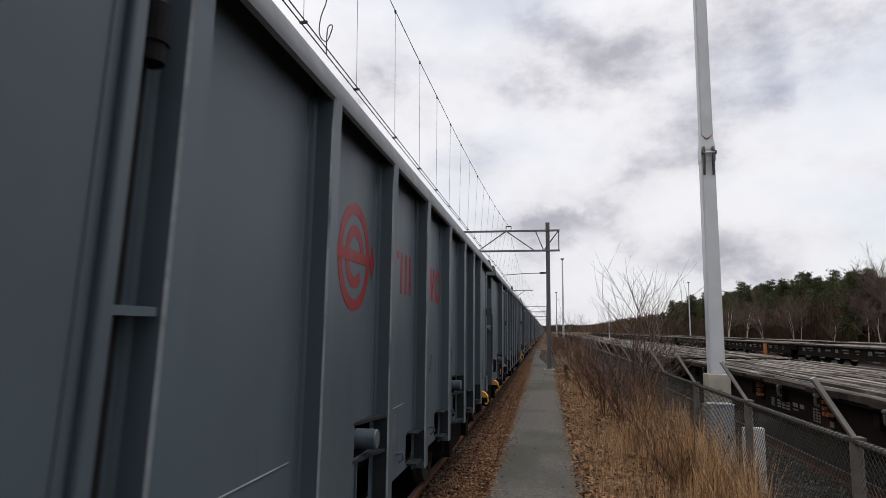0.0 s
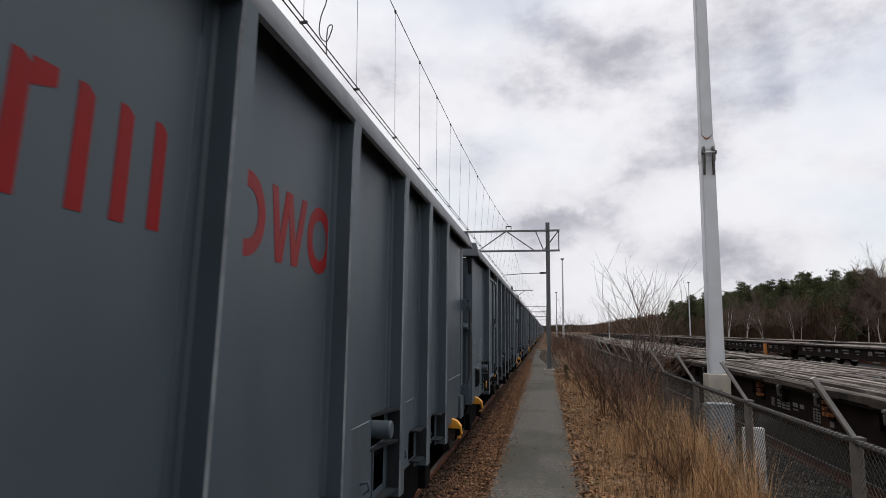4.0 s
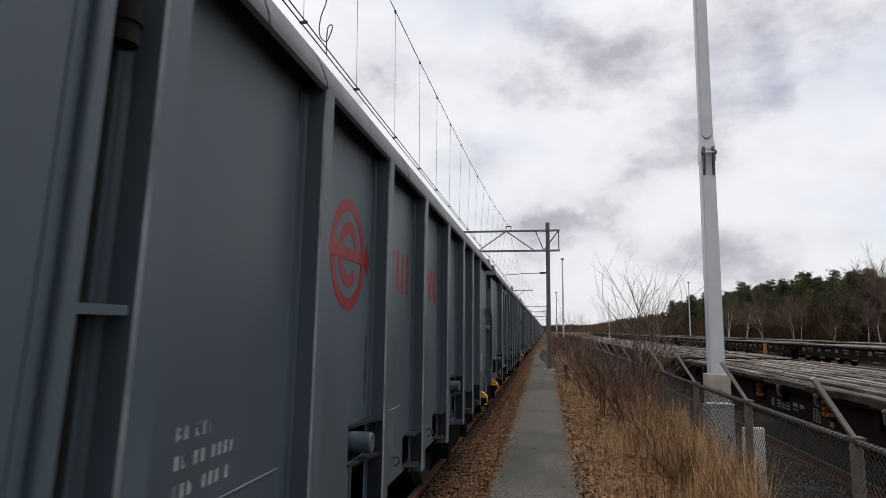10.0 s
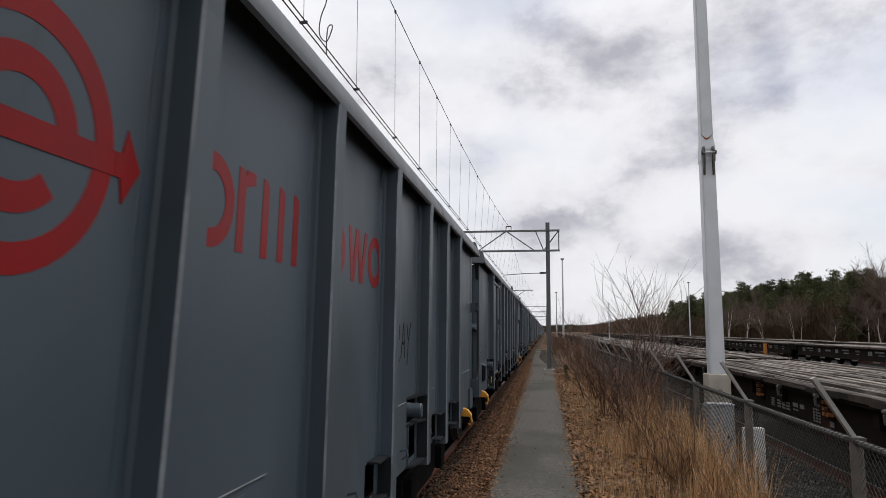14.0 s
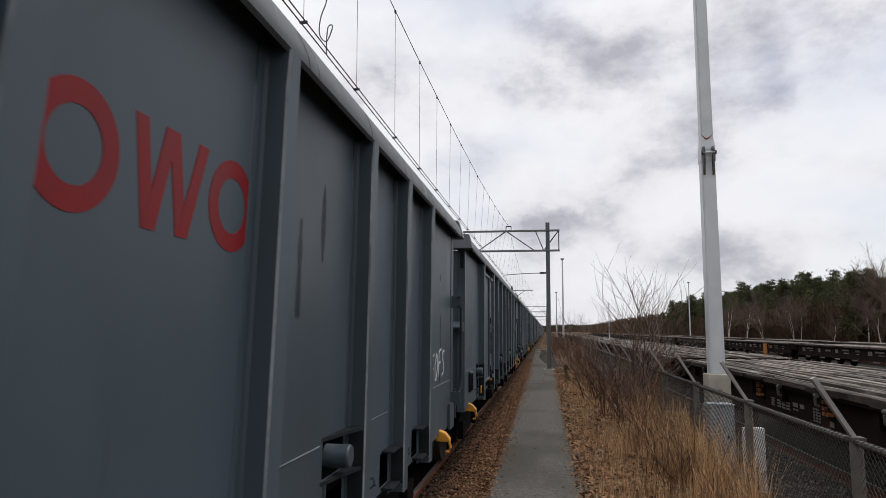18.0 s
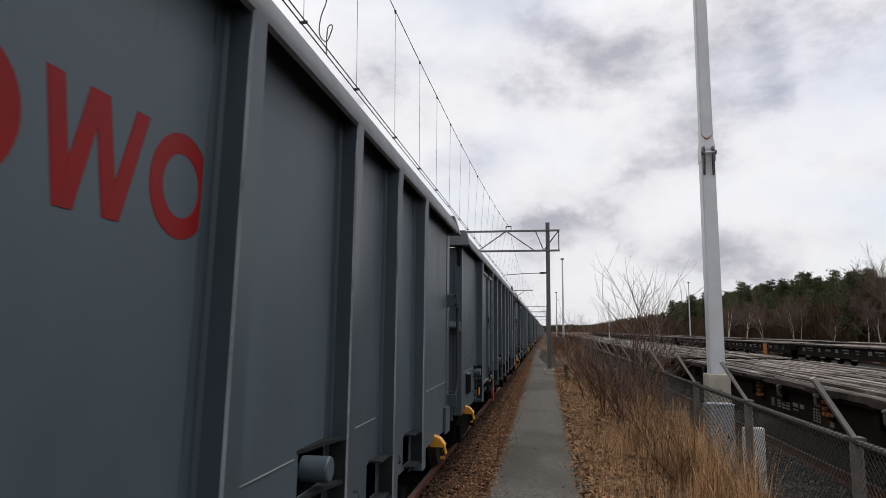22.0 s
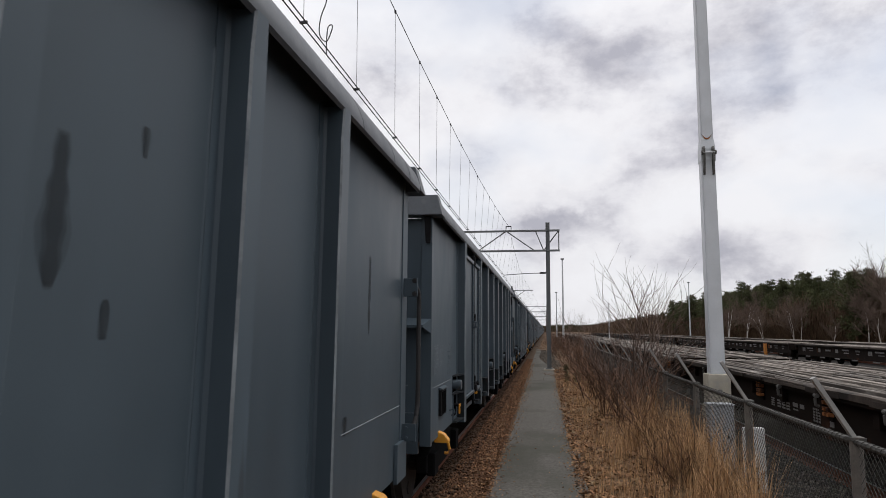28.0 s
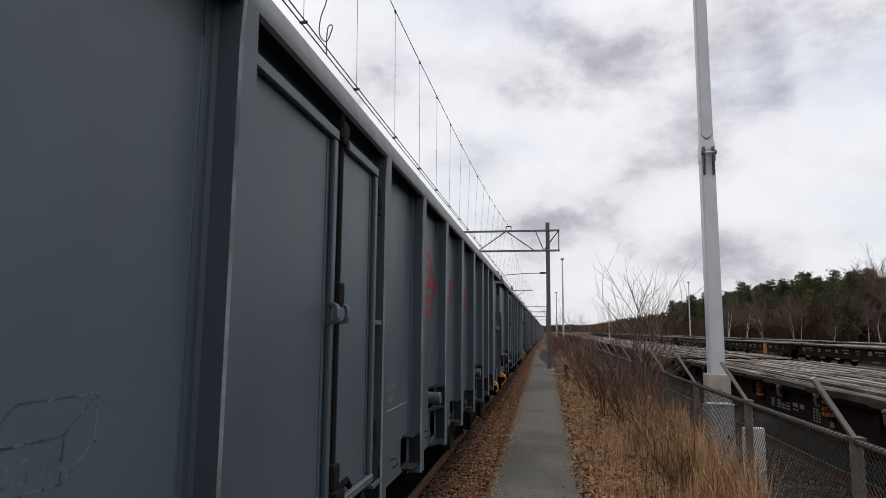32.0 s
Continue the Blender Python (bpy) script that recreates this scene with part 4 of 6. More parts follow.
def smears(w, rows, material):
    """Dark tapering runs and blots on the wall: y, top, bottom, width."""
    for y, z1, z0, wd in rows:
        n = 16
        bm = bmesh.new()
        for coat, lift in ((1.25, 0.0006), (1.0, 0.0010), (0.72, 0.0014)):
            left, right = [], []
            for k in range(n + 1):
                t = 0.5 + (k / n - 0.5) * (0.86 + 0.14 * coat)
                z = z0 + (z1 - z0) * t
                hw = wd * 0.5 * coat * max(0.05, math.sin(math.pi * min(1, max(0, 0.04 + 0.93 * t)))) ** 0.25 * (0.8 + 0.7 * noise.noise((y * 3, z * 14, coat)))
                left.append((y - hw, z))
                right.append((y + hw, z))
            rows2 = [(bm.verts.new((PANEL + lift, *a)), bm.verts.new((PANEL + lift, *b))) for a, b in zip(left, right)]
            for (a, b), (c, d) in zip(rows2, rows2[1:]):
                bm.faces.new((a, b, d, c))
        part("stain", bm, material, w, "dark stain")


M["stain"] = mat("stain", (0.012, 0.014, 0.016), 0.6, vary=0.3, scale=6, fine=40, bump=0, spec=0.2)
M["stain"].node_tree.nodes["Principled BSDF"].inputs["Alpha"].default_value = 0.17
tagged(wagons[0], "dark blue-grey open freight wagon with black spray scribbles")


def spray_strokes(w, rows, label):
    """Free sprayed lines on the wall, each with its half width, tapering at its end."""
    for thick, pts in rows:
        fine = []
        for i in range(len(pts) - 1):
            a, b, c, d = (pts[max(0, min(len(pts) - 1, i + k))] for k in (-1, 0, 1, 2))
            for s in range(5):
                u = s / 5
                fine.append(tuple(0.5 * (2 * b[n] + (c[n] - a[n]) * u + (2 * a[n] - 5 * b[n] + 4 * c[n] - d[n]) * u * u + (3 * b[n] - a[n] - 3 * c[n] + d[n]) * u ** 3) for n in (0, 1)))
        fine.append(pts[-1])
        bm = tube([(PANEL + 0.0005, y, z) for y, z in fine], thick, 6, r_end=thick * 0.45)
        for v in bm.verts:
            v.co.x = PANEL + max(0.0, v.co.x - PANEL) * 0.08
        part("sprayed_stroke", bm, M["spray"], w, label)


spray_strokes(wagons[0], [
    (0.026, [(9.29, 1.50), (9.31, 1.72), (9.34, 1.82), (9.37, 1.78), (9.39, 1.58)]),
    (0.022, [(9.63, 1.69), (9.47, 1.67), (9.33, 1.60)]),
    (0.020, [(9.66, 1.80), (9.62, 1.68), (9.59, 1.45)]),
    (0.014, [(9.71, 1.78), (9.73, 1.60), (9.74, 1.42)]),
    (0.018, [(9.92, 1.82), (9.87, 1.66), (9.81, 1.42)]),
    (0.005, [(9.43, 1.66), (9.42, 1.41)]), (0.005, [(9.50, 1.66), (9.50, 1.45)]), (0.005, [(9.67, 1.55), (9.67, 1.40)])], "black sprayed scribble")
spray_strokes(wagons[0], [
    (0.014, [(8.115, 1.83), (8.12, 1.76), (8.128, 1.68)]), (0.014, [(8.195, 1.84), (8.20, 1.76), (8.208, 1.66)]),
    (0.017, [(8.0, 1.62), (8.08, 1.57), (8.19, 1.56), (8.33, 1.61), (8.45, 1.67), (8.54, 1.79)]), (0.008, [(8.18, 1.62), (8.21, 1.50)])], "black sprayed curve")
spray_strokes(wagons[0], [
    (0.014, [(10.75, 1.84), (10.75, 1.66), (10.75, 1.48)]), (0.012, [(10.76, 1.50), (10.82, 1.44), (10.86, 1.34)]),
    (0.014, [(10.92, 1.70), (10.95, 1.60), (11.04, 1.58), (11.14, 1.67)]), (0.013, [(11.14, 1.66), (11.06, 1.48), (11.0, 1.26)])], "black sprayed scribble")
spray_word(wagons[0], "TAYTAR", 0.32, 12.84, 1.17, M["spray"], "black sprayed letter", thick=0.010, wide=0.72)
smears(wagons[0], [(10.86, 2.48, 2.12, 0.07), (10.82, 2.78, 2.70, 0.04), (13.43, 2.83, 2.14, 0.09), (13.38, 2.10, 1.98, 0.05), (11.1, 1.68, 1.53, 0.2), (10.8, 1.84, 1.52, 0.05), (13.50, 1.5, 1.43, 0.03), (13.58, 1.5, 1.43, 0.03)], M["stain"])
tagged(wagons[1], "dark blue-grey open freight wagon with crisp white markings and stains")
smears(wagons[1], [(0.03, 2.66, 2.3, 0.06), (0.19, 2.4, 1.95, 0.07), (0.36, 2.54, 2.40, 0.03), (0.68, 2.27, 2.13, 0.035), (0.45, 2.84, 2.79, 0.02), (0.10, 2.90, 2.6, 0.05)], M["stain"])
for k, i, z0, z1 in ((0, 1, 2.1, 2.75), (8, 0, 1.5, 2.6), (7, 0, 1.4, 2.7), (3, 1, 2.2, 2.8), (5, 1, 2.0, 2.7)):
    bm = bmesh.new()
    edge = [(STAKES[i] + 0.06 + s * (0.030 + 0.012 * noise.noise((z * 7, s, k))), z) for s, zs in ((-1, range(13)), (1, range(12, -1, -1))) for z in [z0 + (z1 - z0) * n / 12 for n in zs]]
    prism(edge, "x", OUTER, OUTER + 0.001, bm)
    part("worn_patch", bm, M["rub"], wagons[k], "tan rubbed paint")
for y0, y1 in ((1.93, 2.78), (3.02, 3.63)):
    edge = [(y0 + (y1 - y0) * k / 12, 1.80 + 0.03 * noise.noise((y0 + k * 0.13, 3.0, 0.0))) for k in range(13)]
    part("repainted_patch", prism([(y0, 1.215)] + edge + [(y1, 1.215)], "x", 1.392, 1.3928), M["overpaint_thin"], wagons[1], "dull repainted patch")
stroke = part("sprayed_stroke", tube([(1.3928, 2.19, 1.50), (1.3928, 2.24, 1.68), (1.3928, 2.29, 1.80), (1.3928, 2.32, 1.82), (1.3928, 2.35, 1.76), (1.3928, 2.37, 1.60), (1.3928, 2.38, 1.48)], 0.020, 6), M["spray"], wagons[1], "black sprayed loop")
for v in stroke.data.vertices:
    v.co.x = 1.3928 + max(0.0, v.co.x - 1.3928) * 0.05
tagged(wagons[2], "dark blue-grey open freight wagon with overpainted patches and white spray")
repaint(wagons[2], [(5.22, 6.07, 1.2, 1.87), (6.80, 7.51, 1.50, 1.86), (8.25, 8.61, 1.50, 1.70), (12.80, 13.62, 1.10, 1.89), (4.1, 4.95, 1.3, 1.8)])
smears(wagons[2], [(9.74, 2.83, 2.67, 0.05), (9.86, 2.63, 2.35, 0.05), (9.48, 2.38, 2.0, 0.05), (9.58, 2.43, 2.2, 0.05), (9.80, 1.9, 1.6, 0.03), (12.28, 1.9, 1.4, 0.07), (10.73, 2.80, 2.60, 0.04), (11.07, 2.86, 2.66, 0.03), (11.19, 2.66, 2.50, 0.05), (10.67, 2.30, 2.06, 0.05), (10.66, 2.04, 1.86, 0.05), (11.09, 2.34, 2.06, 0.045), (10.89, 1.95, 1.82, 0.06), (10.77, 1.88, 1.74, 0.04), (11.01, 1.74, 1.60, 0.05), (9.97, 2.72, 2.52, 0.05), (13.24, 2.80, 2.66, 0.03), (11.82, 2.45, 2.28, 0.03)], M["stain"])
spray_word(wagons[2], "#FOFS", 0.24, 12.74, 1.39, M["spray_white"], "white sprayed letter", thick=0.012, wide=0.88)
bm = bmesh.new()
ring(bm, 0.05, 0.062, 13.80, 1.49, PANEL, PANEL + 0.002, 20)
ring(bm, 0.018, 0.03, 13.80, 1.60, PANEL, PANEL + 0.002, 14)
quad_box(bm, PANEL, PANEL + 0.002, 13.7, 13.92, 1.555, 1.565)
quad_box(bm, PANEL, PANEL + 0.002, 13.775, 13.785, 1.50, 1.515)
quad_box(bm, PANEL, PANEL + 0.002, 13.815, 13.825, 1.50, 1.515)
quad_box(bm, PANEL, PANEL + 0.002, 13.78, 13.82, 1.46, 1.468)
part("sprayed_figure", bm, M["spray_white"], wagons[2], "white sprayed doodle")
rimr = random.Random(14)
for k in (2, 3, 4, 5, 7):
    for _ in range(11):
        y, run, wd = rimr.uniform(0.2, 14.0), rimr.uniform(0.05, 0.14), rimr.uniform(0.003, 0.008)
        bm = bmesh.new()
        prev = None
        for t in (0.0, 0.25, 0.5, 0.75, rimr.uniform(0.85, 1.0)):
            x = 1.440 - 0.066 * t - 0.012 * (2 * t - 1) ** 4 + 0.006 * math.sin(math.pi * t) + 0.0025
            row = [bm.verts.new((x, y + run * (1 - t) + d, RIM_Z + 0.016 + 0.180 * t)) for d in (-wd, wd)]
            if prev:
                bm.faces.new((prev[0], prev[1], row[1], row[0]))
            prev = row
        part("dirt_run", bm, M["paint_dark"], wagons[k], "dark dirt run on the rail")
tagged(wagons[3], "dark blue-grey open freight wagon with white spray at its end")
spray_word(wagons[3], "#FOFS", 0.25, 12.80, 1.36, M["spray_white"], "white sprayed letter", thick=0.015)
smears(wagons[3], [(6.28, 2.0, 1.6, 0.05), (6.36, 1.7, 1.4, 0.06), (11.75, 2.3, 2.0, 0.03)], M["stain"])
tagged(wagons[4], "dark blue-grey open freight wagon with black spray on a bay")
spray_word(wagons[4], "TRAY", 0.28, 9.30, 1.80, M["spray"], "black sprayed letter", thick=0.013, wide=0.85)
tagged(wagons[5], "dark blue-grey open freight wagon with black and white spray")
spray_word(wagons[5], "STRAY", 0.30, 5.22, 1.715, M["spray"], "black sprayed letter", thick=0.018, wide=0.86)
spray_word(wagons[5], "#FOFS", 0.26, 12.78, 1.465, M["spray_white"], "white sprayed letter", thick=0.014, wide=1.06, rise=0.10)
smears(wagons[5], [(12.86, 2.43, 2.0, 0.09), (13.52, 2.62, 2.55, 0.05), (12.34, 2.26, 2.0, 0.04), (13.55, 2.2, 1.8, 0.06), (9.5, 2.53, 2.08, 0.07), (9.8, 2.76, 2.36, 0.06), (13.5, 1.6, 1.47, 0.05)], M["stain"])
tagged(wagons[6], "dark blue-grey open freight wagon with black spray on its door")
spray_word(wagons[6], "STRAY", 0.41, 3.02, 1.57, M["spray"], "black sprayed letter", thick=0.018, x=1.392, wide=0.36)
tagged(wagons[7], "dark blue-grey open freight wagon with a red hand wheel below")
spray_word(wagons[7], "TRAY", 0.36, 5.30, 1.60, M["spray"], "black sprayed letter", thick=0.017, wide=0.66)
smears(wagons[7], [(10.65, 2.48, 2.12, 0.08), (10.96, 2.59, 2.50, 0.04), (13.35, 2.49, 2.0, 0.07), (10.85, 2.1, 2.0, 0.04), (12.9, 1.55, 1.45, 0.08)], M["stain"])
bm = bmesh.new()
ring(bm, 0.15, 0.172, 3.98, 0.86, 1.40, 1.42, 28)
for k in range(4):
    a = k * math.pi / 2 + 0.4
    tube([(1.41, 3.98, 0.86), (1.41, 3.98 + 0.16 * math.cos(a), 0.86 + 0.16 * math.sin(a))], 0.008, 5, bm)
part("hand_wheel", bm, M["lamp_red"], wagons[7], "red brake hand wheel")
tagged(wagons[8], "dark blue-grey open freight wagon with white painted weight markings")
# ---- the ground and the track ----
def ground_sheet():
    rng = random.Random(3)
    xs = [-3000, -400, -120, -40, -14, -8] + [-6 + 0.5 * i for i in range(13)] + [0.25 + 0.25 * i for i in range(16)] + [5, 7, 10, 16, 30, 60, 140, 500, 3000]
    ys = [-3000, -300, -60, -20, -6, -2] + [0.5 * i for i in range(0, 50)] + [25 + 2.5 * i for i in range(20)] + [80, 100, 140, 200, 320, 600, 1200, 3000]
    verts, faces = [], []
    for y in ys:
        for x in xs:
            z = -0.20
            if -0.9 < x < 0.65:
                z = -0.17
            elif x < -6:
                # unseen bank, added to keep low light from under the train
                z = 1.1 if x > -10 else 1.6
            elif 0.65 <= x < 2.6 and -2 < y < 80:
                z = -0.13 + 0.08 * noise.noise((x * 1.3, y * 0.9, 0))
            elif x <= -0.9 and x > -6:
                z = -0.24
            verts.append((x, y, z))
    n = len(xs)
    for j in range(len(ys) - 1):
        for i in range(n - 1):
            a = j * n + i
            faces.append((a, a + 1, a + n + 1, a + n))
    return from_lists("ground", verts, faces, M["ground"])


tagged(new("ground", ground_sheet()), "brown ground strewn with dead leaves and dry grass", "ground", kind="structure")
# service path: a long strip with slightly ragged edges
def path_strip():
    verts, faces = [], []
    ys = [-30, -10] + [0.12 * i for i in range(0, 330)] + [41, 43, 46, 50, 56, 64, 75]
    for y in ys:
        w = 0.05 * noise.noise((0.0, y * 0.9, 4.0)) + 0.035 * noise.noise((0.0, y * 4, 4.0))
        v = 0.10 * noise.noise((7.0, y * 0.8, 4.0)) + 0.06 * noise.noise((7.0, y * 3, 4.0))
        x0, x1 = -0.76 - 0.004 * max(0, y) + w, (0.50 if y < 37 else max(-0.55, 0.45 - (y - 37) * 0.07)) + v
        for x, z in ((x0 - 0.02, -0.25), (x0, -0.11), (x0 * 0.5 + x1 * 0.5, -0.095), (x1, -0.11), (x1 + 0.02, -0.25)):
            verts.append((x, y, z))
    for j in range(len(ys) - 1):
        for i in range(4):
            a = j * 5 + i
            faces.append((a, a + 1, a + 6, a + 5))
    return from_lists("path", verts, faces, M["path"])


tagged(new("path", path_strip()), "narrow grey-green asphalt service path", "path", kind="structure")

RAIL = [(-0.075, -0.172), (0.075, -0.172), (0.075, -0.16), (0.012, -0.13), (0.012, -0.05), (0.036, -0.035), (0.036, -0.008), (0.026, 0.0), (-0.026, 0.0), (-0.036, -0.008), (-0.036, -0.035), (-0.012, -0.05), (-0.012, -0.13), (-0.075, -0.16)]


def track(cx, y0, y1):
    t = thing("railway_track", "rusty railway track on brown ballast", "railway track", kind="structure")
    for s in (-1, 1):
        r = part("rail", prism([(cx + s * 0.7535 + x, z) for x, z in RAIL], "y", y0, y1), M["rail"], t)
        part("rail_head", prism([(cx + s * 0.7535 + x, z) for x, z in ((-0.022, 0.0), (0.022, 0.0), (0.022, 0.002), (-0.022, 0.002))], "y", y0, y1), M["rail_top"], r)
    return t


track(TRACK_X, -30, 900)


def stones(name, count, area, size, seed, material, flat=0.7):
    """Many small irregular stones in one mesh; area(rng) gives x, y, z."""
    rng = random.Random(seed)
    base = [(1, 0, 0), (-1, 0, 0), (0, 1, 0), (0, -1, 0), (0, 0, 1), (0, 0, -1)]
    tri = [(0, 2, 4), (2, 1, 4), (1, 3, 4), (3, 0, 4), (2, 0, 5), (1, 2, 5), (3, 1, 5), (0, 3, 5)]
    verts, faces = [], []
    for _ in range(count):
        x, y, z = area(rng)
        r = size * rng.uniform(0.5, 1.3)
        m = Euler((rng.uniform(0, 6), rng.uniform(0, 6), rng.uniform(0, 6))).to_matrix()
        o = len(verts)
        for b in base:
            p = m @ (Vector(b) * r * rng.uniform(0.7, 1.25))
            verts.append((x + p.x, y + p.y, z + p.z * flat))
        faces += [tuple(o + i for i in t) for t in tri]
    return from_lists(name, verts, faces, material)


def bed(rng):
    y = 5.0 + 45 * rng.random() ** 1.6
    x = rng.uniform(-1.42, -0.72 - 0.004 * y)
    return x, y, -0.19 + 0.08 * max(0, min(1, (-0.80 - x) / 0.5)) + rng.uniform(-0.02, 0.02)


tagged(new("ballast", stones("ballast", 30000, bed, 0.020, 11, M["stone"])), "loose brown ballast stones beside the rail", "ballast", kind="stuff")


def dark_bed(rng):
    y = 5.0 + 30 * rng.random() ** 1.6
    x = -1.66 + 0.46 * rng.random() ** 1.3
    return x, y, -0.11 + rng.uniform(-0.02, 0.02)


tagged(new("oily_ballast", stones("oily_ballast", 7000, dark_bed, 0.026, 12, M["dark_stone"])), "dark ballast stones along the rail", "ballast", kind="stuff")


def gravel(rng):
    y = 30 + 45 * rng.random() ** 1.2
    return rng.uniform(-0.95, 0.95), y, -0.16 + rng.uniform(0, 0.03)


tagged(new("gravel", stones("gravel", 9000, gravel, 0.032, 13, M["yard_stone"])), "grey gravel strewn round the line mast", "gravel", kind="stuff")


def shoulder():
    verts, faces = [], []
    prof = [(-6.0, -0.24), (-4.6, -0.2), (-4.0, -0.12), (-1.45, -0.12), (-1.1, -0.15), (-0.80, -0.22), (-0.70, -0.26)]
    ys = (-30, 0, 20, 60, 200, 900)
    for y in ys:
        verts += [(x, y, z) for x, z in prof]
    for j in range(len(ys) - 1):
        for i in range(len(prof) - 1):
            a = j * len(prof) + i
            faces.append((a, a + 1, a + len(prof) + 1, a + len(prof)))
    return from_lists("ballast_bed", verts, faces, M["bed_brown"])


tagged(new("ballast_bed", shoulder()), "brown ballast bed beside the track", "ballast", kind="structure")
# strip beneath the wagons, coloured dark for the shade there
tagged(new("track_bed", from_lists("track_bed", [(x, y, -0.105 if -4 < x < -1.5 else -0.13) for y in (-30, 40, 200, 900) for x in (-4.1, -3.9, -1.72, -1.60)], [(j * 4 + i, j * 4 + i + 1, j * 4 + i + 5, j * 4 + i + 4) for j in range(3) for i in range(3)], M["bed_shade"])), "dark ballast between the rails, the train's shade in its colour", "ballast", kind="structure")


def leaves(name, count, area, size, seed, material):
    rng = random.Random(seed)
    verts, faces = [], []
    for _ in range(count):
        x, y, z = area(rng)
        r = size * rng.uniform(0.5, 1.4)
        m = Euler((rng.uniform(-0.7, 0.7), rng.uniform(-0.7, 0.7), rng.uniform(0, 6))).to_matrix()
        o = len(verts)
        for b in ((-1, 0, 0), (0, -0.5, 0.1), (1, 0, 0), (0, 0.5, 0.1)):
            p = m @ (Vector(b) * r)
            verts.append((x + p.x, y + p.y, z + p.z))
        faces.append((o, o + 1, o + 2, o + 3))
    return from_lists(name, verts, faces, material)


def litter(rng):
    y = 5.5 + 32 * rng.random() ** 1.5
    x = 0.40 + 2.1 * rng.random() ** 1.3
    return x, y, -0.11 + 0.08 * noise.noise((x * 1.3, y * 0.9, 0)) + rng.uniform(0, 0.03)


tagged(new("leaf_litter", leaves("leaf_litter", 17000, litter, 0.036, 5, M["leaf"])), "pale brown dead leaves on the verge", "leaves", kind="stuff")


def path_bits(rng):
    y = 5.5 + 30 * rng.random() ** 1.5
    side = rng.random()
    x = 0.50 - abs(rng.gauss(0, 0.13)) if side < 0.60 else (-0.80 + abs(rng.gauss(0, 0.11)) if side < 0.985 else rng.uniform(-0.7, 0.5))
    return x, y, -0.098 + rng.uniform(0, 0.012)


tagged(new("path_litter", leaves("path_litter", 4200, path_bits, 0.019, 8, M["leaf"])), "dead leaves blown onto the edges of the path", "leaves", kind="stuff")


def grit(rng):
    y = 5.5 + 32 * rng.random() ** 1.6
    edge = 0.03 + 0.05 * abs(noise.noise((3.0, y * 0.7, 1.0)))
    if rng.random() < 0.6:
        return -0.78 - 0.004 * y + abs(rng.gauss(0, edge)), y, -0.108 + rng.uniform(0, 0.006)
    return 0.52 - abs(rng.gauss(0, edge)), y, -0.108 + rng.uniform(0, 0.006)


tagged(new("path_grit", stones("path_grit", 7000, grit, 0.010, 21, M["stone"])), "brown grit washed over the edges of the path", "grit", kind="stuff")


def verge_bits(rng):
    y = 5.5 + 40 * rng.random() ** 1.5
    return -0.75 - 0.65 * rng.random() ** 1.4, y, -0.125 + rng.uniform(0, 0.03)


tagged(new("track_litter", leaves("track_litter", 7000, verge_bits, 0.024, 6, M["leaf"])), "dead leaves scattered on the ballast", "leaves", kind="stuff")


def grass_blades(name, count, area, height, seed, material):
    rng = random.Random(seed)
    verts, faces = [], []
    for _ in range(count):
        x, y, z, k = area(rng)
        h = height * k * rng.uniform(0.45, 1.15)
        a = rng.uniform(0, 6.283)
        dx, dy = math.cos(a), math.sin(a)
        lean = h * rng.uniform(0.03, 0.38)
        wd = rng.uniform(0.0025, 0.005)
        o = len(verts)
        for t in (0, 0.4, 0.75, 1.0):
            b = lean * t * t
            ww = wd * (1 - 0.8 * t)
            verts.append((x + dx * b - dy * ww, y + dy * b + dx * ww, z + h * (t - 0.12 * t * t)))
            verts.append((x + dx * b + dy * ww, y + dy * b - dx * ww, z + h * (t - 0.12 * t * t)))
        for i in range(3):
            faces.append((o + 2 * i, o + 2 * i + 1, o + 2 * i + 3, o + 2 * i + 2))
    return from_lists(name, verts, faces, material)


clump_rng = random.Random(64)
CLUMPS = [(2.26 - abs(clump_rng.gauss(0, 0.34)) - 0.1 * clump_rng.random(), 7.0 + 7.2 * clump_rng.random(), clump_rng.uniform(0.6, 1.15)) for _ in range(95)]


def tall(rng):
    cx, cy, k = CLUMPS[rng.randrange(len(CLUMPS))]
    x, y = min(2.36, cx + rng.gauss(0, 0.075)), cy + rng.gauss(0, 0.09)
    return x, y, -0.15, max(0.25, k * (0.55 + 0.50 * (x - 1.5)))


def short(rng):
    y = 5.5 + 26 * rng.random() ** 1.3
    x = 0.62 + 1.8 * rng.random()
    return x, y, -0.14, 0.16 + 0.22 * rng.random() * (1 if x > 0.9 else 0.4)


tagged(new("tall_grass", grass_blades("tall_grass", 6500, tall, 1.15, 21, M["grass"])), "tall straw-coloured dry grass by the fence", "grass", kind="stuff")
tagged(new("short_grass", grass_blades("short_grass", 12000, short, 0.8, 22, M["grass"])), "short dry grass on the verge", "grass", kind="stuff")


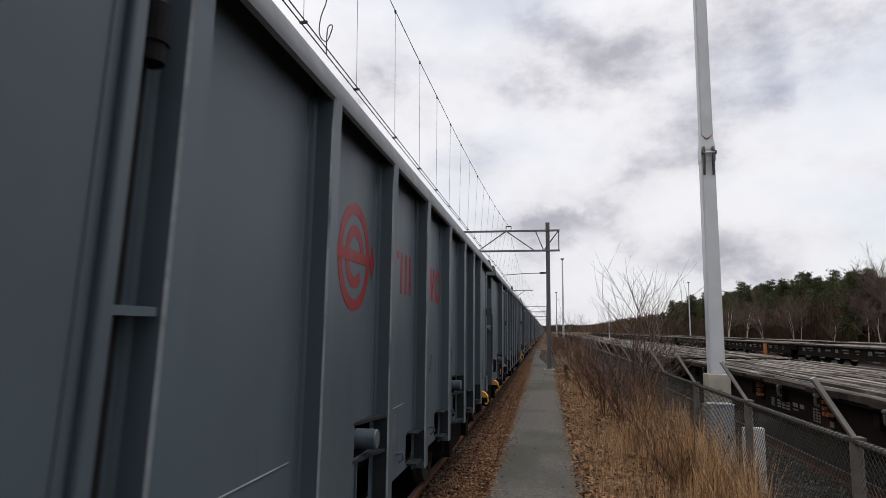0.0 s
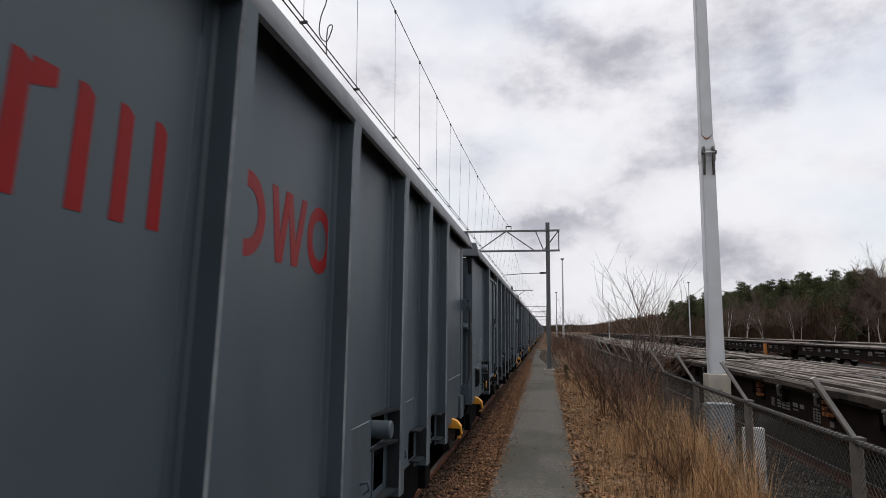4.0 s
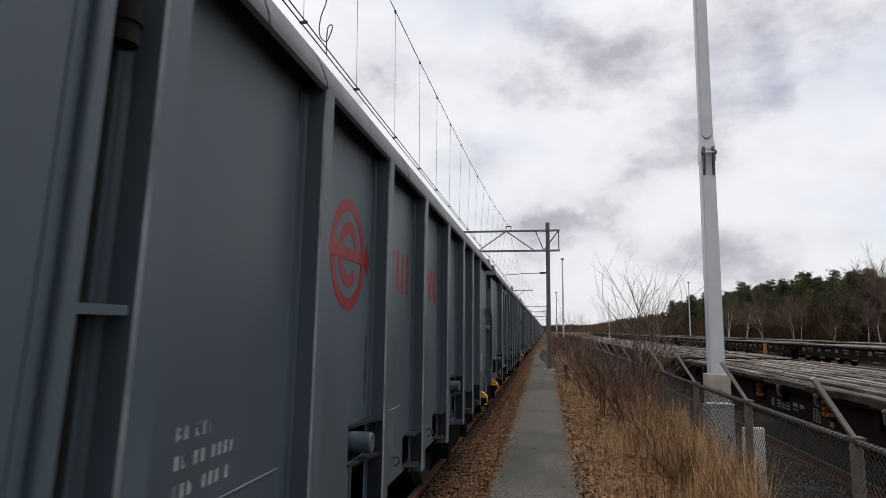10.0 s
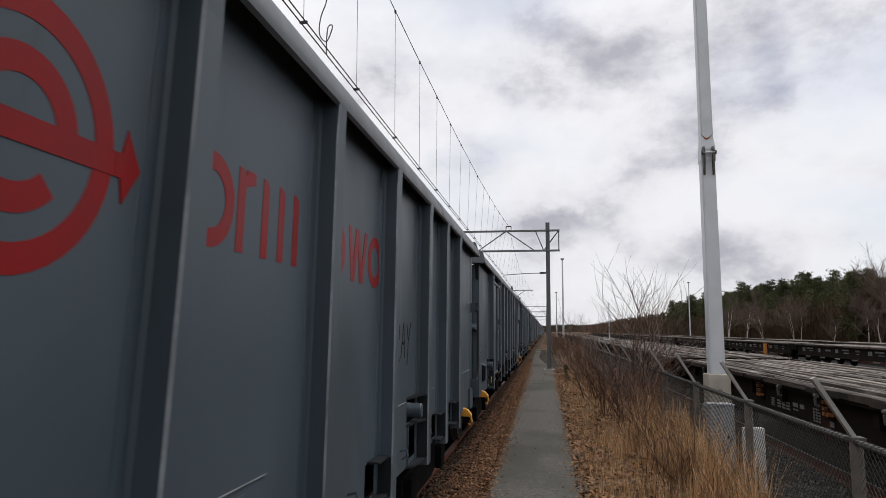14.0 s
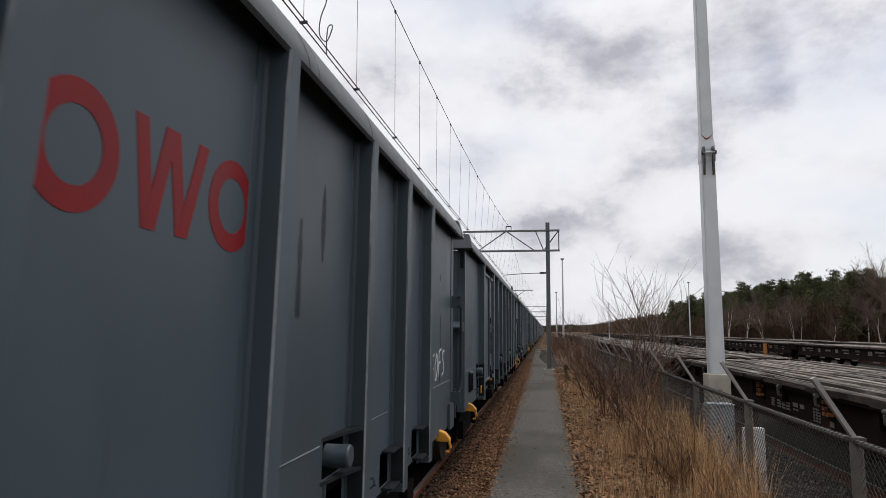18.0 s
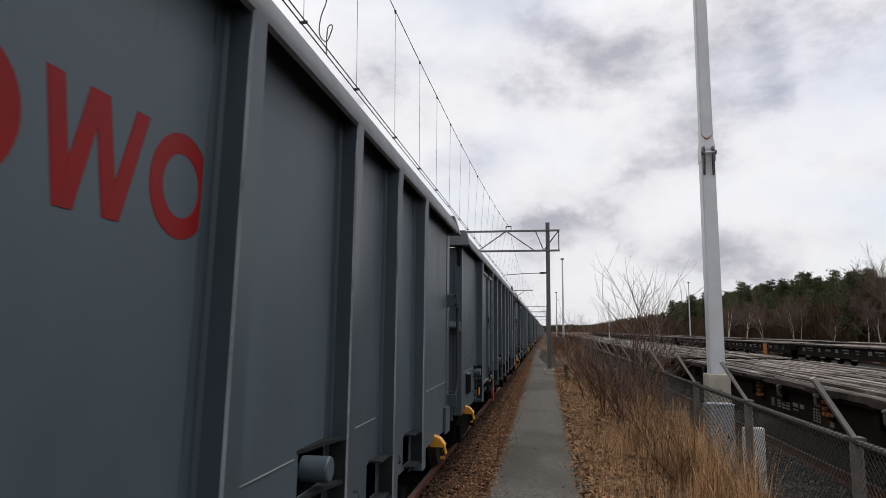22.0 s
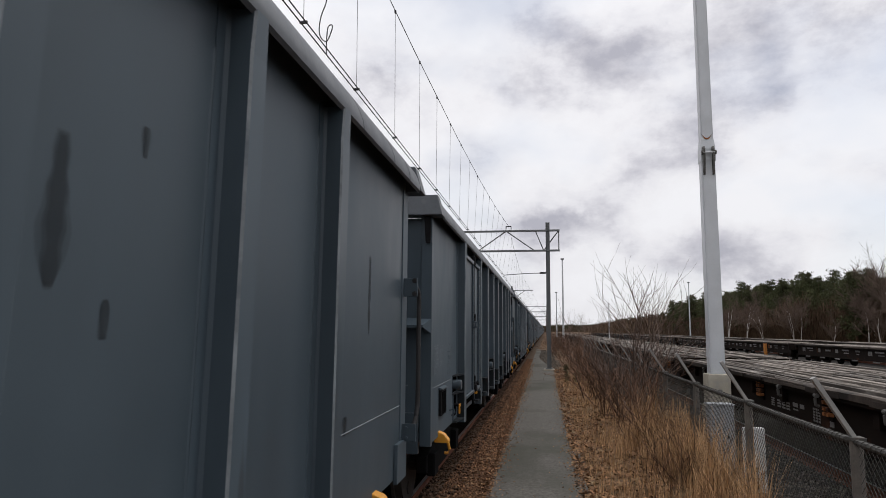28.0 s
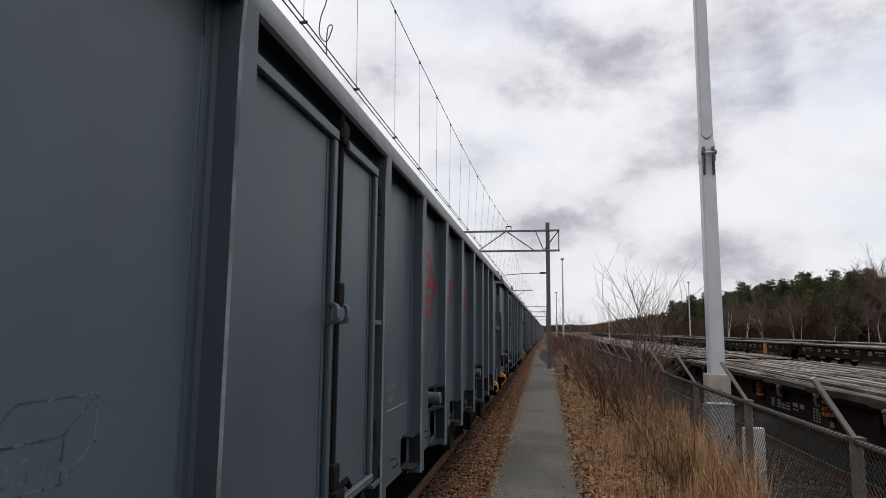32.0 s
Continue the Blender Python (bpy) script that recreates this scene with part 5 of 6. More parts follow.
# ---- bare shrubs and trees ----
def twig_tree(name, height, seed, spread=0.55, stems=1, levels=4, r0=0.02, kids=(4, 6), material=None, lean=0.2, split=False):
    """Bare branching wood: every stem forks into ever thinner twigs."""
    rng = random.Random(seed)
    bm = bmesh.new()
    trunks = []

    def grow(p, d, length, r, lev):
        pts = [p]
        q, dd = p, d
        seg = 4 if lev < 2 else 3
        for _ in range(seg):
            dd = (dd + Vector((rng.gauss(0, 0.12), rng.gauss(0, 0.12), rng.gauss(0.05, 0.06)))).normalized()
            q = q + dd * length / seg
            pts.append(q)
        tube(pts, r, 5 if lev < 2 else 3, trunks[-1] if lev == 0 else bm, r_end=max(r * 0.35, 0.0018))
        if lev + 1 >= levels:
            return
        for _ in range(rng.randint(*kids)):
            t = rng.uniform(0.25, 0.98)
            i = min(int(t * seg), seg - 1)
            b = pts[i].lerp(pts[i + 1], t * seg - i)
            side = Vector((rng.gauss(0, 1), rng.gauss(0, 1), rng.gauss(0.1, 0.5))).normalized()
            nd = (dd * (1 - spread) + side * spread).normalized()
            grow(b, nd, length * rng.uniform(0.38, 0.62), max(r * 0.5, 0.0022), lev + 1)

    for s in range(stems):
        if split or not trunks:
            trunks.append(bmesh.new())
        d = Vector((rng.gauss(0, lean), rng.gauss(0, lean), 1)).normalized()
        grow(Vector((rng.gauss(0, 0.06) * (stems > 1), rng.gauss(0, 0.06) * (stems > 1), -0.1)), d, height * rng.uniform(0.7, 1.0), r0 * rng.uniform(0.7, 1), 0)
    return [finish(t, name + "_stem", material) for t in trunks], finish(bm, name + "_twigs", material)


def plant(meshes, x, y, z, rz, sc, name, label, category, group):
    t = thing(name, label, category, group, at=Matrix.Translation((x, y, z)) @ Matrix.Rotation(rz, 4, "Z") @ Matrix.Scale(sc, 4))
    for me in meshes[0]:
        part_of("stem", me, t)
    part_of("crown", meshes[1], t)
    return t


shrub_kinds = [twig_tree("shrub", 1.0, 40 + i, 0.5, stems=6, levels=3, r0=0.010, kids=(3, 5), material=M["bark"], lean=0.42) for i in range(4)]
rngs = random.Random(77)
for i in range(30):
    y = 9.4 + 25 * (i / 30) ** 1.1 + rngs.uniform(-0.4, 0.4)
    x = rngs.uniform(1.55, 2.25) if y < 14 else rngs.uniform(1.3, 2.3)
    plant(shrub_kinds[i % 4], x, y, -0.13, rngs.uniform(0, 6), rngs.uniform(0.55, 0.9) if y < 12 else rngs.uniform(1.0, 1.65), "shrub", "leafless reddish-brown shrub on the verge", "shrub", "shrubs on the verge")
for i in range(24):
    y = 36 + i * 2.2 + rngs.uniform(-1, 1)
    plant(shrub_kinds[i % 4], rngs.uniform(0.75, 2.2), y, -0.13, rngs.uniform(0, 6), rngs.uniform(1.3, 2.3), "shrub", "leafless reddish-brown shrub on the verge", "shrub", "shrubs on the verge")
weed_kinds = [twig_tree("weed", 1.0, 50 + i, 0.45, stems=1 + i, levels=2, r0=0.0055, kids=(3, 5), material=M["weed"], lean=0.22) for i in range(3)]
for i in range(26):
    y = 6.6 + 5.5 * rngs.random()
    x = 0.9 + 0.12 * (y - 6) + rngs.uniform(0, 1.2)
    plant(weed_kinds[i % 3], min(x, 2.35), y, -0.13, rngs.uniform(0, 6), rngs.uniform(0.55, 1.15), "weed_stalk", "thin dark dead stalk among the grass", "stalk", "stalks on the verge")
sap = [twig_tree("sapling", 3.1, 60 + i, 0.40, stems=7, levels=3, r0=0.020, kids=(6, 8), material=M["sapling"], lean=0.36, split=True) for i in range(2)]
plant(sap[0], 2.10, 16.0, -0.13, 3.3, 0.98, "sapling", "slender leafless sapling among the shrubs", "sapling", "saplings on the verge")
plant(sap[1], 1.75, 17.0, -0.13, 4.4, 0.80, "sapling", "slender leafless sapling among the shrubs", "sapling", "saplings on the verge")
plant(sap[1], 1.6, 45.0, -0.13, 1.4, 1.1, "sapling", "slender leafless sapling among the shrubs", "sapling", "saplings on the verge")


# ---- fence ----
FX, FZ = 2.5, 1.15
POSTS = [0.14 + 2.9 * i for i in range(16)]


def build_fence():
    f = thing("fence", "rusty chain-link fence with slanting post arms", "fence")
    for y in POSTS:
        p = part("post", tube([(FX, y, -0.3), (FX, y, FZ)], 0.05, 12), M["post_steel"], f)
        part("cap", box(FX - 0.06, FX + 0.06, y - 0.06, y + 0.06, FZ, FZ + 0.03, 0.006), M["fence"], p)
        part("arm", prism([(FX + 0.02, FZ), (FX - 0.02, FZ), (FX - 0.315, FZ + 0.49), (FX - 0.285, FZ + 0.51)], "y", y - 0.03, y + 0.03), M["arm"], p, "slanting steel arm")
    part("top_rail", tube([(FX - 0.01, -3, FZ - 0.01), (FX - 0.01, POSTS[-1], FZ - 0.01)], 0.028, 8), M["fence"], f)
    coil = []
    for k in range(1500):
        a = k * 0.9 + 1.6 * noise.noise((k * 0.03, 0.0, 0.0))
        rad = 0.032 + 0.006 * noise.noise((k * 0.11, 5.0, 0.0))
        coil.append((FX - 0.01 + rad * math.cos(a), 2.5 + k * 0.011, FZ - 0.01 + rad * math.sin(a)))
    part("binding_wire", tube(coil, 0.0042, 3), M["fence"], f)
    # woven wire, bay by bay
    for a, b in zip(POSTS, POSTS[1:]):
        verts, faces = [], []
        pitch = 0.072 if a < 18 else 0.12
        z0, z1, r = -0.12, FZ - 0.03, 0.0022 if a < 18 else 0.0035
        h = z1 - z0
        n = int((b - a + h) / pitch)
        for s in (1, -1):
            for k in range(n):
                y = a - h + k * pitch
                p, q = (y, z0), (y + h, z1)
                if p[0] < a:
                    p = (a, z0 + (a - y))
                if q[0] > b:
                    q = (b, z1 - (q[0] - b))
                if q[0] - p[0] < 0.02:
                    continue
                if s < 0:
                    p, q = (a + b - p[0], p[1]), (a + b - q[0], q[1])
                o = len(verts)
                x = FX + s * 0.003
                for yy, zz in (p, q):
                    verts += [(x - r, yy, zz), (x + r, yy, zz - r), (x + r, yy, zz + r)]
                faces += [(o, o + 1, o + 4, o + 3), (o + 1, o + 2, o + 5, o + 4), (o + 2, o, o + 3, o + 5)]
        part_of("wire_mesh", from_lists("wire_mesh", verts, faces, M["fence"]), f)
    return f


build_fence()


# ---- light mast by the fence ----
def build_pole():
    t = thing("light_mast", "tall pale grey square steel light mast on a concrete foot", "light mast", at=Matrix.Translation((2.975, 12.3, 0)))

    def sect(a, b, w0, w1):
        bm = bmesh.new()
        r0 = [bm.verts.new((sx * w0, sy * w0, a)) for sx, sy in ((-1, -1), (1, -1), (1, 1), (-1, 1))]
        r1 = [bm.verts.new((sx * w1, sy * w1, b)) for sx, sy in ((-1, -1), (1, -1), (1, 1), (-1, 1))]
        for i in range(4):
            bm.faces.new((r0[i], r0[(i + 1) % 4], r1[(i + 1) % 4], r1[i]))
        bm.faces.new(r0[::-1])
        bm.faces.new(r1)
        bmesh.ops.bevel(bm, geom=[e for e in bm.edges if abs(e.verts[0].co.z - e.verts[1].co.z) > 0.5], offset=0.02, segments=2, affect="EDGES")
        return bm
    part("lower_shaft", sect(1.28, 5.35, 0.129, 0.119), M["galv"], t)
    part("upper_shaft", sect(5.35, 14.0, 0.108, 0.09), M["galv"], t)
    j = part("joint", sect(5.12, 5.36, 0.128, 0.128), M["galv"], t)
    part("joint_neck", sect(5.36, 5.60, 0.128, 0.100), M["galv"], j)
    # hinge of the tilting mast: two lugs and a pin, a rusty notch above
    for x in (-0.085, 0.075):
        part("hinge_lug", prism([(-0.215, 5.33), (-0.215, 5.14), (-0.16, 4.86), (-0.12, 4.86), (-0.12, 5.38), (-0.18, 5.38)], "x", x - 0.016, x + 0.016), M["fence"], j, "rust-edged hinge lug")
    part("hinge_pin", tube([(-0.13, -0.195, 5.26), (0.12, -0.195, 5.26)], 0.022, 10), M["galv"], j)
    for x in (-0.12, 0.11):
        part("pin_head", tube([(x - 0.012, -0.195, 5.26), (x + 0.012, -0.195, 5.26)], 0.042, 8), M["fence"], j)
    part("rust_notch", prism([(-0.105, 5.63), (-0.07, 5.575), (-0.035, 5.53), (0.02, 5.53), (0.055, 5.575), (0.085, 5.63), (0.06, 5.60), (0.015, 5.555), (-0.03, 5.555), (-0.08, 5.60)], "y", -0.118, -0.100), M["rust"], j, "rusty weld notch")
    part("foot", box(-0.19, 0.19, -0.19, 0.19, 0.75, 1.29, 0.02), M["concrete"], t, "pale concrete foot")
    part("foot_plate", box(-0.03, 0.04, -0.196, -0.19, 0.99, 1.03), M["plate"], t)
    part("base", box(-0.22, 0.22, -0.22, 0.22, -0.2, 0.75, 0.02), M["concrete"], t)
    return t


build_pole()


def build_cabinets():
    c = thing("cabinet", "grey metal cabinet standing behind the fence", "cabinet", at=Matrix.Translation((2.78, 11.4, 0)))
    part("body", box(-0.19, 0.19, -0.12, 0.12, -0.2, 0.84, 0.01), M["box_grey"], c)
    part("lid", box(-0.21, 0.21, -0.14, 0.14, 0.84, 0.87, 0.01), M["box_grey"], c)
    part("lock", tube([(0.09, -0.13, 0.35), (0.09, -0.12, 0.35)], 0.02, 8), M["black"], c)
    p = thing("marker_post", "white plastic marker post behind the fence", "marker post", at=Matrix.Translation((2.85, 9.9, 0)))
    part("post", box(-0.14, 0.14, -0.05, 0.05, -0.2, 0.70, 0.015), M["box_white"], p)


build_cabinets()


# ---- overhead line ----
CONTACT_Z = 5.205


def carrier_at(y):
    t = min(max((y - 6) / 30.0, -1), 1)
    t = max(0.0, t)
    return Vector((-2.5 + 0.53 * t ** 2.2 if y < 36 else -1.97 - 0.4 * math.sin((y - 36) / 20), y, 7.48 + 0.31 * t ** 3))


def build_wires():
    t = thing("overhead_line", "black overhead line with carrier wire and droppers", "overhead line")
    cys = [-25, -10, 0, 6, 12, 18, 24, 30, 35.85, 48, 60, 80, 100, 140, 200, 320]
    part("carrier_wire", tube([carrier_at(y) for y in cys], 0.008, 6), M["wire"], t)
    for dx in (-0.03, 0.03):
        part("contact_wire", tube([(-2.47 + dx, y, CONTACT_Z + 0.003 * y * (y < 40)) for y in cys], 0.0075, 6), M["wire"], t)
    ys = [4.1, 6.17, 8.12, 10.37, 12.54, 14.6, 16.67] + [18.7 + 2.05 * k for k in range(9)] + [38 + 4 * k for k in range(18)]
    for y in ys:
        c = carrier_at(y)
        x = -2.47
        z = CONTACT_Z + 0.003 * y * (y < 40)
        d = part("dropper", tube([(x, y, z), (c.x, y, c.z)], 0.0035, 4), M["wire"], t)
        part("clamp", box(x - 0.042, x + 0.042, y - 0.012, y + 0.012, z - 0.012, z + 0.016), M["wire"], d)
        part("clip", box(c.x - 0.015, c.x + 0.015, y - 0.02, y + 0.02, c.z - 0.03, c.z + 0.015), M["wire"], d)
    # the slack jumper loop
    pts = [(-2.49, 6.95, CONTACT_Z), (-2.49, 6.95, 5.42), (-2.48, 6.95, 5.54), (-2.45, 6.96, 5.58), (-2.43, 6.97, 5.56), (-2.46, 6.98, 5.47), (-2.50, 6.98, 5.39), (-2.56, 6.97, 5.42), (-2.59, 6.96, 5.52), (-2.57, 6.96, 5.70), (-2.51, 6.96, 5.89), (-2.50, 7.0, 6.3), (-2.50, 7.1, 7.40)]
    smooth_pts = []
    for i in range(len(pts) - 1):
        p0, p1, p2, p3 = (Vector(pts[max(0, min(len(pts) - 1, i + k))]) for k in (-1, 0, 1, 2))
        for s in range(6):
            u = s / 6
            smooth_pts.append(0.5 * ((2 * p1) + (p2 - p0) * u + (2 * p0 - 5 * p1 + 4 * p2 - p3) * u * u + (3 * p1 - p0 - 3 * p2 + p3) * u ** 3))
    part("jumper", tube(smooth_pts, 0.007, 6), M["wire"], t)


build_wires()


def lattice(t, x0, x1, z0, z1, y, rest):
    for z in (z0, z1):
        part("chord", box(x0 if z == z1 else x0 + 0.8, x1, y - 0.06, y + 0.06, z - 0.05, z + 0.05, 0.006), M["mast"], t)
    xs = [x0 + 0.8, x0 + 2.4, x0 + 3.95, x0 + 4.45, x1 - 0.05]
    up = [z0, z1, z0, z0, z1]
    for i, (a, b, za, zb) in enumerate(zip(xs, xs[1:], up, up[1:])):
        if i == 2:
            part("strut", tube([(xs[3], y, z0), (xs[2] + 0.05, y, z1)], 0.03, 6), M["mast"], t)
            continue
        part("brace", tube([(a, y, za), (b, y, zb)], 0.035, 6), M["mast"], t)
    part("brace", tube([(x0, y, z1), (x0 + 0.8, y, z0)], 0.03, 6), M["mast"], t)
    part("strut", tube([(x1 - 0.05, y, z0), (x1 - 0.05, y, z1)], 0.035, 6), M["mast"], t)


def build_mast(x, y, height, left):
    t = thing("overhead_line_mast", "grey steel overhead-line mast with a lattice arm", "line mast", "masts of the overhead line")
    bm = bmesh.new()
    for dx in (-0.11, 0.09):
        quad_box(bm, x + dx, x + dx + 0.02, y - 0.1, y + 0.1, -0.2, height)
    quad_box(bm, x - 0.09, x + 0.09, y - 0.01, y + 0.01, -0.2, height)
    part("post", bm, M["mast"], t)
    part("foot", box(x - 0.3, x + 0.3, y - 0.3, y + 0.3, -0.3, -0.02, 0.02), M["concrete"], t)
    part("foot_plate", box(x - 0.2, x + 0.2, y - 0.2, y + 0.2, -0.02, 0.02), M["mast"], t)
    lattice(t, x + left, x + 0.65, height - 1.56, height - 0.45, y, None)
    cx = -1.97
    bm = box(cx - 0.16, cx + 0.16, y - 0.03, y + 0.03, height - 0.2, height - 0.16)
    quad_box(bm, cx - 0.16, cx - 0.12, y - 0.03, y + 0.03, height - 0.40, height - 0.2)
    quad_box(bm, cx + 0.12, cx + 0.16, y - 0.03, y + 0.03, height - 0.40, height - 0.2)
    part("wire_saddle", bm, M["wire"], t)
    part("steady_arm", tube([(x - 0.1, y, 5.15), (-1.0, y, 5.13), (-2.2, y, 5.05), (-2.3, y, 4.95)], 0.022, 6), M["mast"], t)
    part("insulator", tube([(x - 0.12, y, 5.15), (x - 0.45, y, 5.145)], 0.05, 8), M["black"], t)
    return t


build_mast(0.17, 35.85, 7.94, -4.67)
for y, hgt in ((150.0, 7.9), (205.0, 7.9), (270.0, 7.9)):
    build_mast(0.3, y, hgt, -4.7)


def far_mast(x, y, h):
    t = thing("overhead_line_mast", "grey steel overhead-line mast across the track", "line mast", "masts of the overhead line")
    part("post", box(x - 0.1, x + 0.1, y - 0.1, y + 0.1, -0.2, h), M["mast"], t)
    part("arm", box(x, x + 2.7, y - 0.05, y + 0.05, h - 0.62, h - 0.52), M["mast"], t)
    part("brace", tube([(x, y, h - 1.8), (x + 1.7, y, h - 0.6)], 0.04, 6), M["mast"], t)


far_mast(-4.25, 84.0, 7.7)


def lamp_column(x, y, h, label):
    t = thing("light_mast", label, "light mast", "distant light masts")
    part("shaft", tube([(x, y, -0.2), (x, y, h * 0.5), (x, y, h)], 0.13, 8, r_end=0.08), M["galv"], t)
    part("head", box(x - 0.2, x + 0.2, y - 0.15, y + 0.15, h, h + 0.15, 0.02), M["mast"], t)


lamp_column(2.1, 80, 10.6, "slim grey light mast far along the path")
lamp_column(2.0, 122, 8.9, "slim grey light mast far along the path")
lamp_column(25, 120, 10.5, "slim grey light mast beyond the sidings")
lamp_column(14, 150, 8.0, "slim grey light mast beyond the sidings")


# ---- flat wagons on the sidings ----
def build_flat(length, full=True):
    w = thing("flat_wagon", "dark rusty flat wagon with a worn plank deck", "flat wagon", "flat wagons on the sidings")
    rng = random.Random(9)
    part("deck_frame", box(-1.5, 1.5, 0.05, length - 0.05, 1.15, 1.215), M["flat"], w)
    # deck boards run along the wagon, uneven and split
    cols = 27 if full else 5
    for k in range(cols):
        x0 = -1.55 + 3.1 * k / cols
        cuts = [0.0] + sorted(length * (q + rng.uniform(-0.1, 0.1)) for q in (0.3, 0.64)) + [length]
        for ya, yb in zip(cuts, cuts[1:]):
            top = 1.255 + rng.uniform(0, 0.045)
            gap = rng.uniform(0.004, 0.016)
            bm = bmesh.new()
            n = 6
            prev = None
            for j in range(n + 1):
                y = ya + 0.02 + (yb - ya - 0.04) * j / n
                dz = rng.uniform(-0.008, 0.008)
                q = [bm.verts.new(p) for p in ((x0 + gap, y, 1.2), (x0 + 3.1 / cols - gap, y, 1.2), (x0 + 3.1 / cols - gap, y, top + dz), (x0 + gap, y, top + dz + rng.uniform(-0.008, 0.008)))]
                if prev:
                    for i in range(4):
                        bm.faces.new((prev[i], prev[(i + 1) % 4], q[(i + 1) % 4], q[i]))
                else:
                    bm.faces.new(q[::-1])
                prev = q
            bm.faces.new(prev)
            part("plank", bm, M["deck"] if k else M["old_board"], w)
    for s in (1, -1):
        xa = s * 1.56
        xb = xa - s * 0.20
        x0, x1 = sorted((xb, xb - s * 0.09))
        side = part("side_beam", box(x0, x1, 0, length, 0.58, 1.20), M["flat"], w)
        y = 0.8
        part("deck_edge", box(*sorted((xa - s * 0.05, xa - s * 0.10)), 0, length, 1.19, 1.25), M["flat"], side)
        ye = 0.0
        while full and s < 0 and ye < length - 0.3:
            el = rng.uniform(0.25, 1.1)
            part("edge_board", box(*sorted((xa + s * rng.uniform(-0.03, 0.03), xa - s * 0.05)), ye, min(ye + el, length), 1.215 - rng.uniform(0, 0.03), 1.262 + rng.uniform(-0.02, 0.012)), M["old_board"], side)
            ye += el + (rng.uniform(0.02, 0.12) if rng.random() < 0.5 else 0.01)
        while full and y < length - 0.8:
            xx = sorted((xb, xb + s * 0.08))
            part("stake_pocket", box(*xx, y, y + 0.14, 0.92, 1.22, 0.01), M["flat"], side)
            y += 1.5
        if s < 0:
            if full:
                rows = [(11.91, 12.06, z, z + 0.022) for z in (0.80, 0.835, 0.87, 0.905)]
                rows += [(11.23 + 0.20 * k, 11.38 + 0.20 * k, z, z + 0.028) for k in range(3) for z in (0.80, 0.845, 0.89)]
                rows += [(10.66, 10.82, 0.88, 0.94), (10.90, 11.10, 0.88, 0.94), (10.90, 11.10, 0.83, 0.85)]
                rows += [(10.10 + 0.09 * k, 10.16 + 0.09 * k, z, z + 0.026) for k in range(3) for z in (0.76, 0.80, 0.84, 0.88, 0.92)]
                rows += [(9.67, 9.80, 0.76, 0.83), (4.2, 4.7, 0.86, 0.90), (4.2, 4.6, 0.80, 0.83), (5.1, 5.4, 0.82, 0.92)]
            else:
                rows = [(y + d, y + d + e, z, z + h) for y in (1.2, 9.8) for d, e, z, h in ((0, 0.5, 0.98, 0.1), (0.1, 0.3, 0.84, 0.06), (1.3, 0.8, 1.0, 0.08), (1.3, 0.6, 0.86, 0.06), (2.6, 0.35, 0.86, 0.2), (3.6, 0.7, 0.92, 0.1), (5.0, 0.3, 0.84, 0.22), (6.1, 0.9, 1.0, 0.07), (6.1, 0.6, 0.86, 0.05), (7.3, 0.45, 0.84, 0.22), (0.3, 0.7, 0.50, 0.07), (2.4, 0.7, 0.50, 0.07), (4.4, 0.7, 0.50, 0.07), (6.6, 0.7, 0.50, 0.07))]
            for row in rows:
                part("marking_bar", bars2(xb - 0.004, [row]), M["plate"] if full else M["plate_dim"], side)
            for yy in (1.2, 3.7, 9.60, 12.35) if full else (4.2,):
                br = part("lashing_bracket", box(xb - 0.03, xb, yy + 0.03, yy + 0.15, 0.84, 1.18), M["flat"] if full else M["rust"], side, "orange rusty bracket")
                for zz in (1.15, 1.08, 1.00, 0.93) if full else ():
                    for dy in (0.0, 0.11):
                        part("lug", box(xb - 0.10, xb - 0.02, yy + dy, yy + dy + 0.07, zz - 0.026, zz + 0.026, 0.008), M["rust"], br)
        if full and s < 0:
            for yy in (5.9, 7.9, 9.7, 11.1, 14.2, 15.9):
                bm = tube([(xa + 0.03, yy, 1.19), (xa - 0.005, yy, 1.13), (xa, yy, 1.05), (xa + 0.04, yy, 1.03)], 0.022, 8)
                tube([(xa + 0.01, yy - 0.04, 1.17), (xa + 0.01, yy + 0.04, 1.17)], 0.03, 8, bm)
                part("rope_hook", bm, M["fence"], side, "worn grey rope hook")
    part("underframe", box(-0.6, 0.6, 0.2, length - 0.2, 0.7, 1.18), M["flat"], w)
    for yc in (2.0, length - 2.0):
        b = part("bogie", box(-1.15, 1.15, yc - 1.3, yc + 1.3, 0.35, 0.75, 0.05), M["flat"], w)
        for dy in (-0.9, 0.9):
            bm = bmesh.new()
            for s in (1, -1):
                tube([(s * 0.68, yc + dy, 0.44), (s * 0.81, yc + dy, 0.44)], 0.44, 20, bm)
            tube([(-0.7, yc + dy, 0.44), (0.7, yc + dy, 0.44)], 0.08, 8, bm)
            part("wheelset", bm, M["wheel"], b)
    for y, s in ((0, -1), (length, 1)):
        part("end_beam", box(-1.5, 1.5, y - 0.06, y + 0.06, 0.85, 1.27), M["flat"], w)
        for x in (0.875, -0.875):
            bm = tube([(x, y, 1.02), (x, y + s * 0.5, 1.02)], 0.08, 10)
            tube([(x, y + s * 0.5, 1.02), (x, y + s * 0.56, 1.02)], 0.2, 14, bm)
            part("buffer", bm, M["flat"], w)
    return w


def bars2(x, rows):
    bm = bmesh.new()
    for y0, y1, z0, z1 in rows:
        quad_box(bm, x, x + 0.004, y0, y1, z0, z1)
    return bm


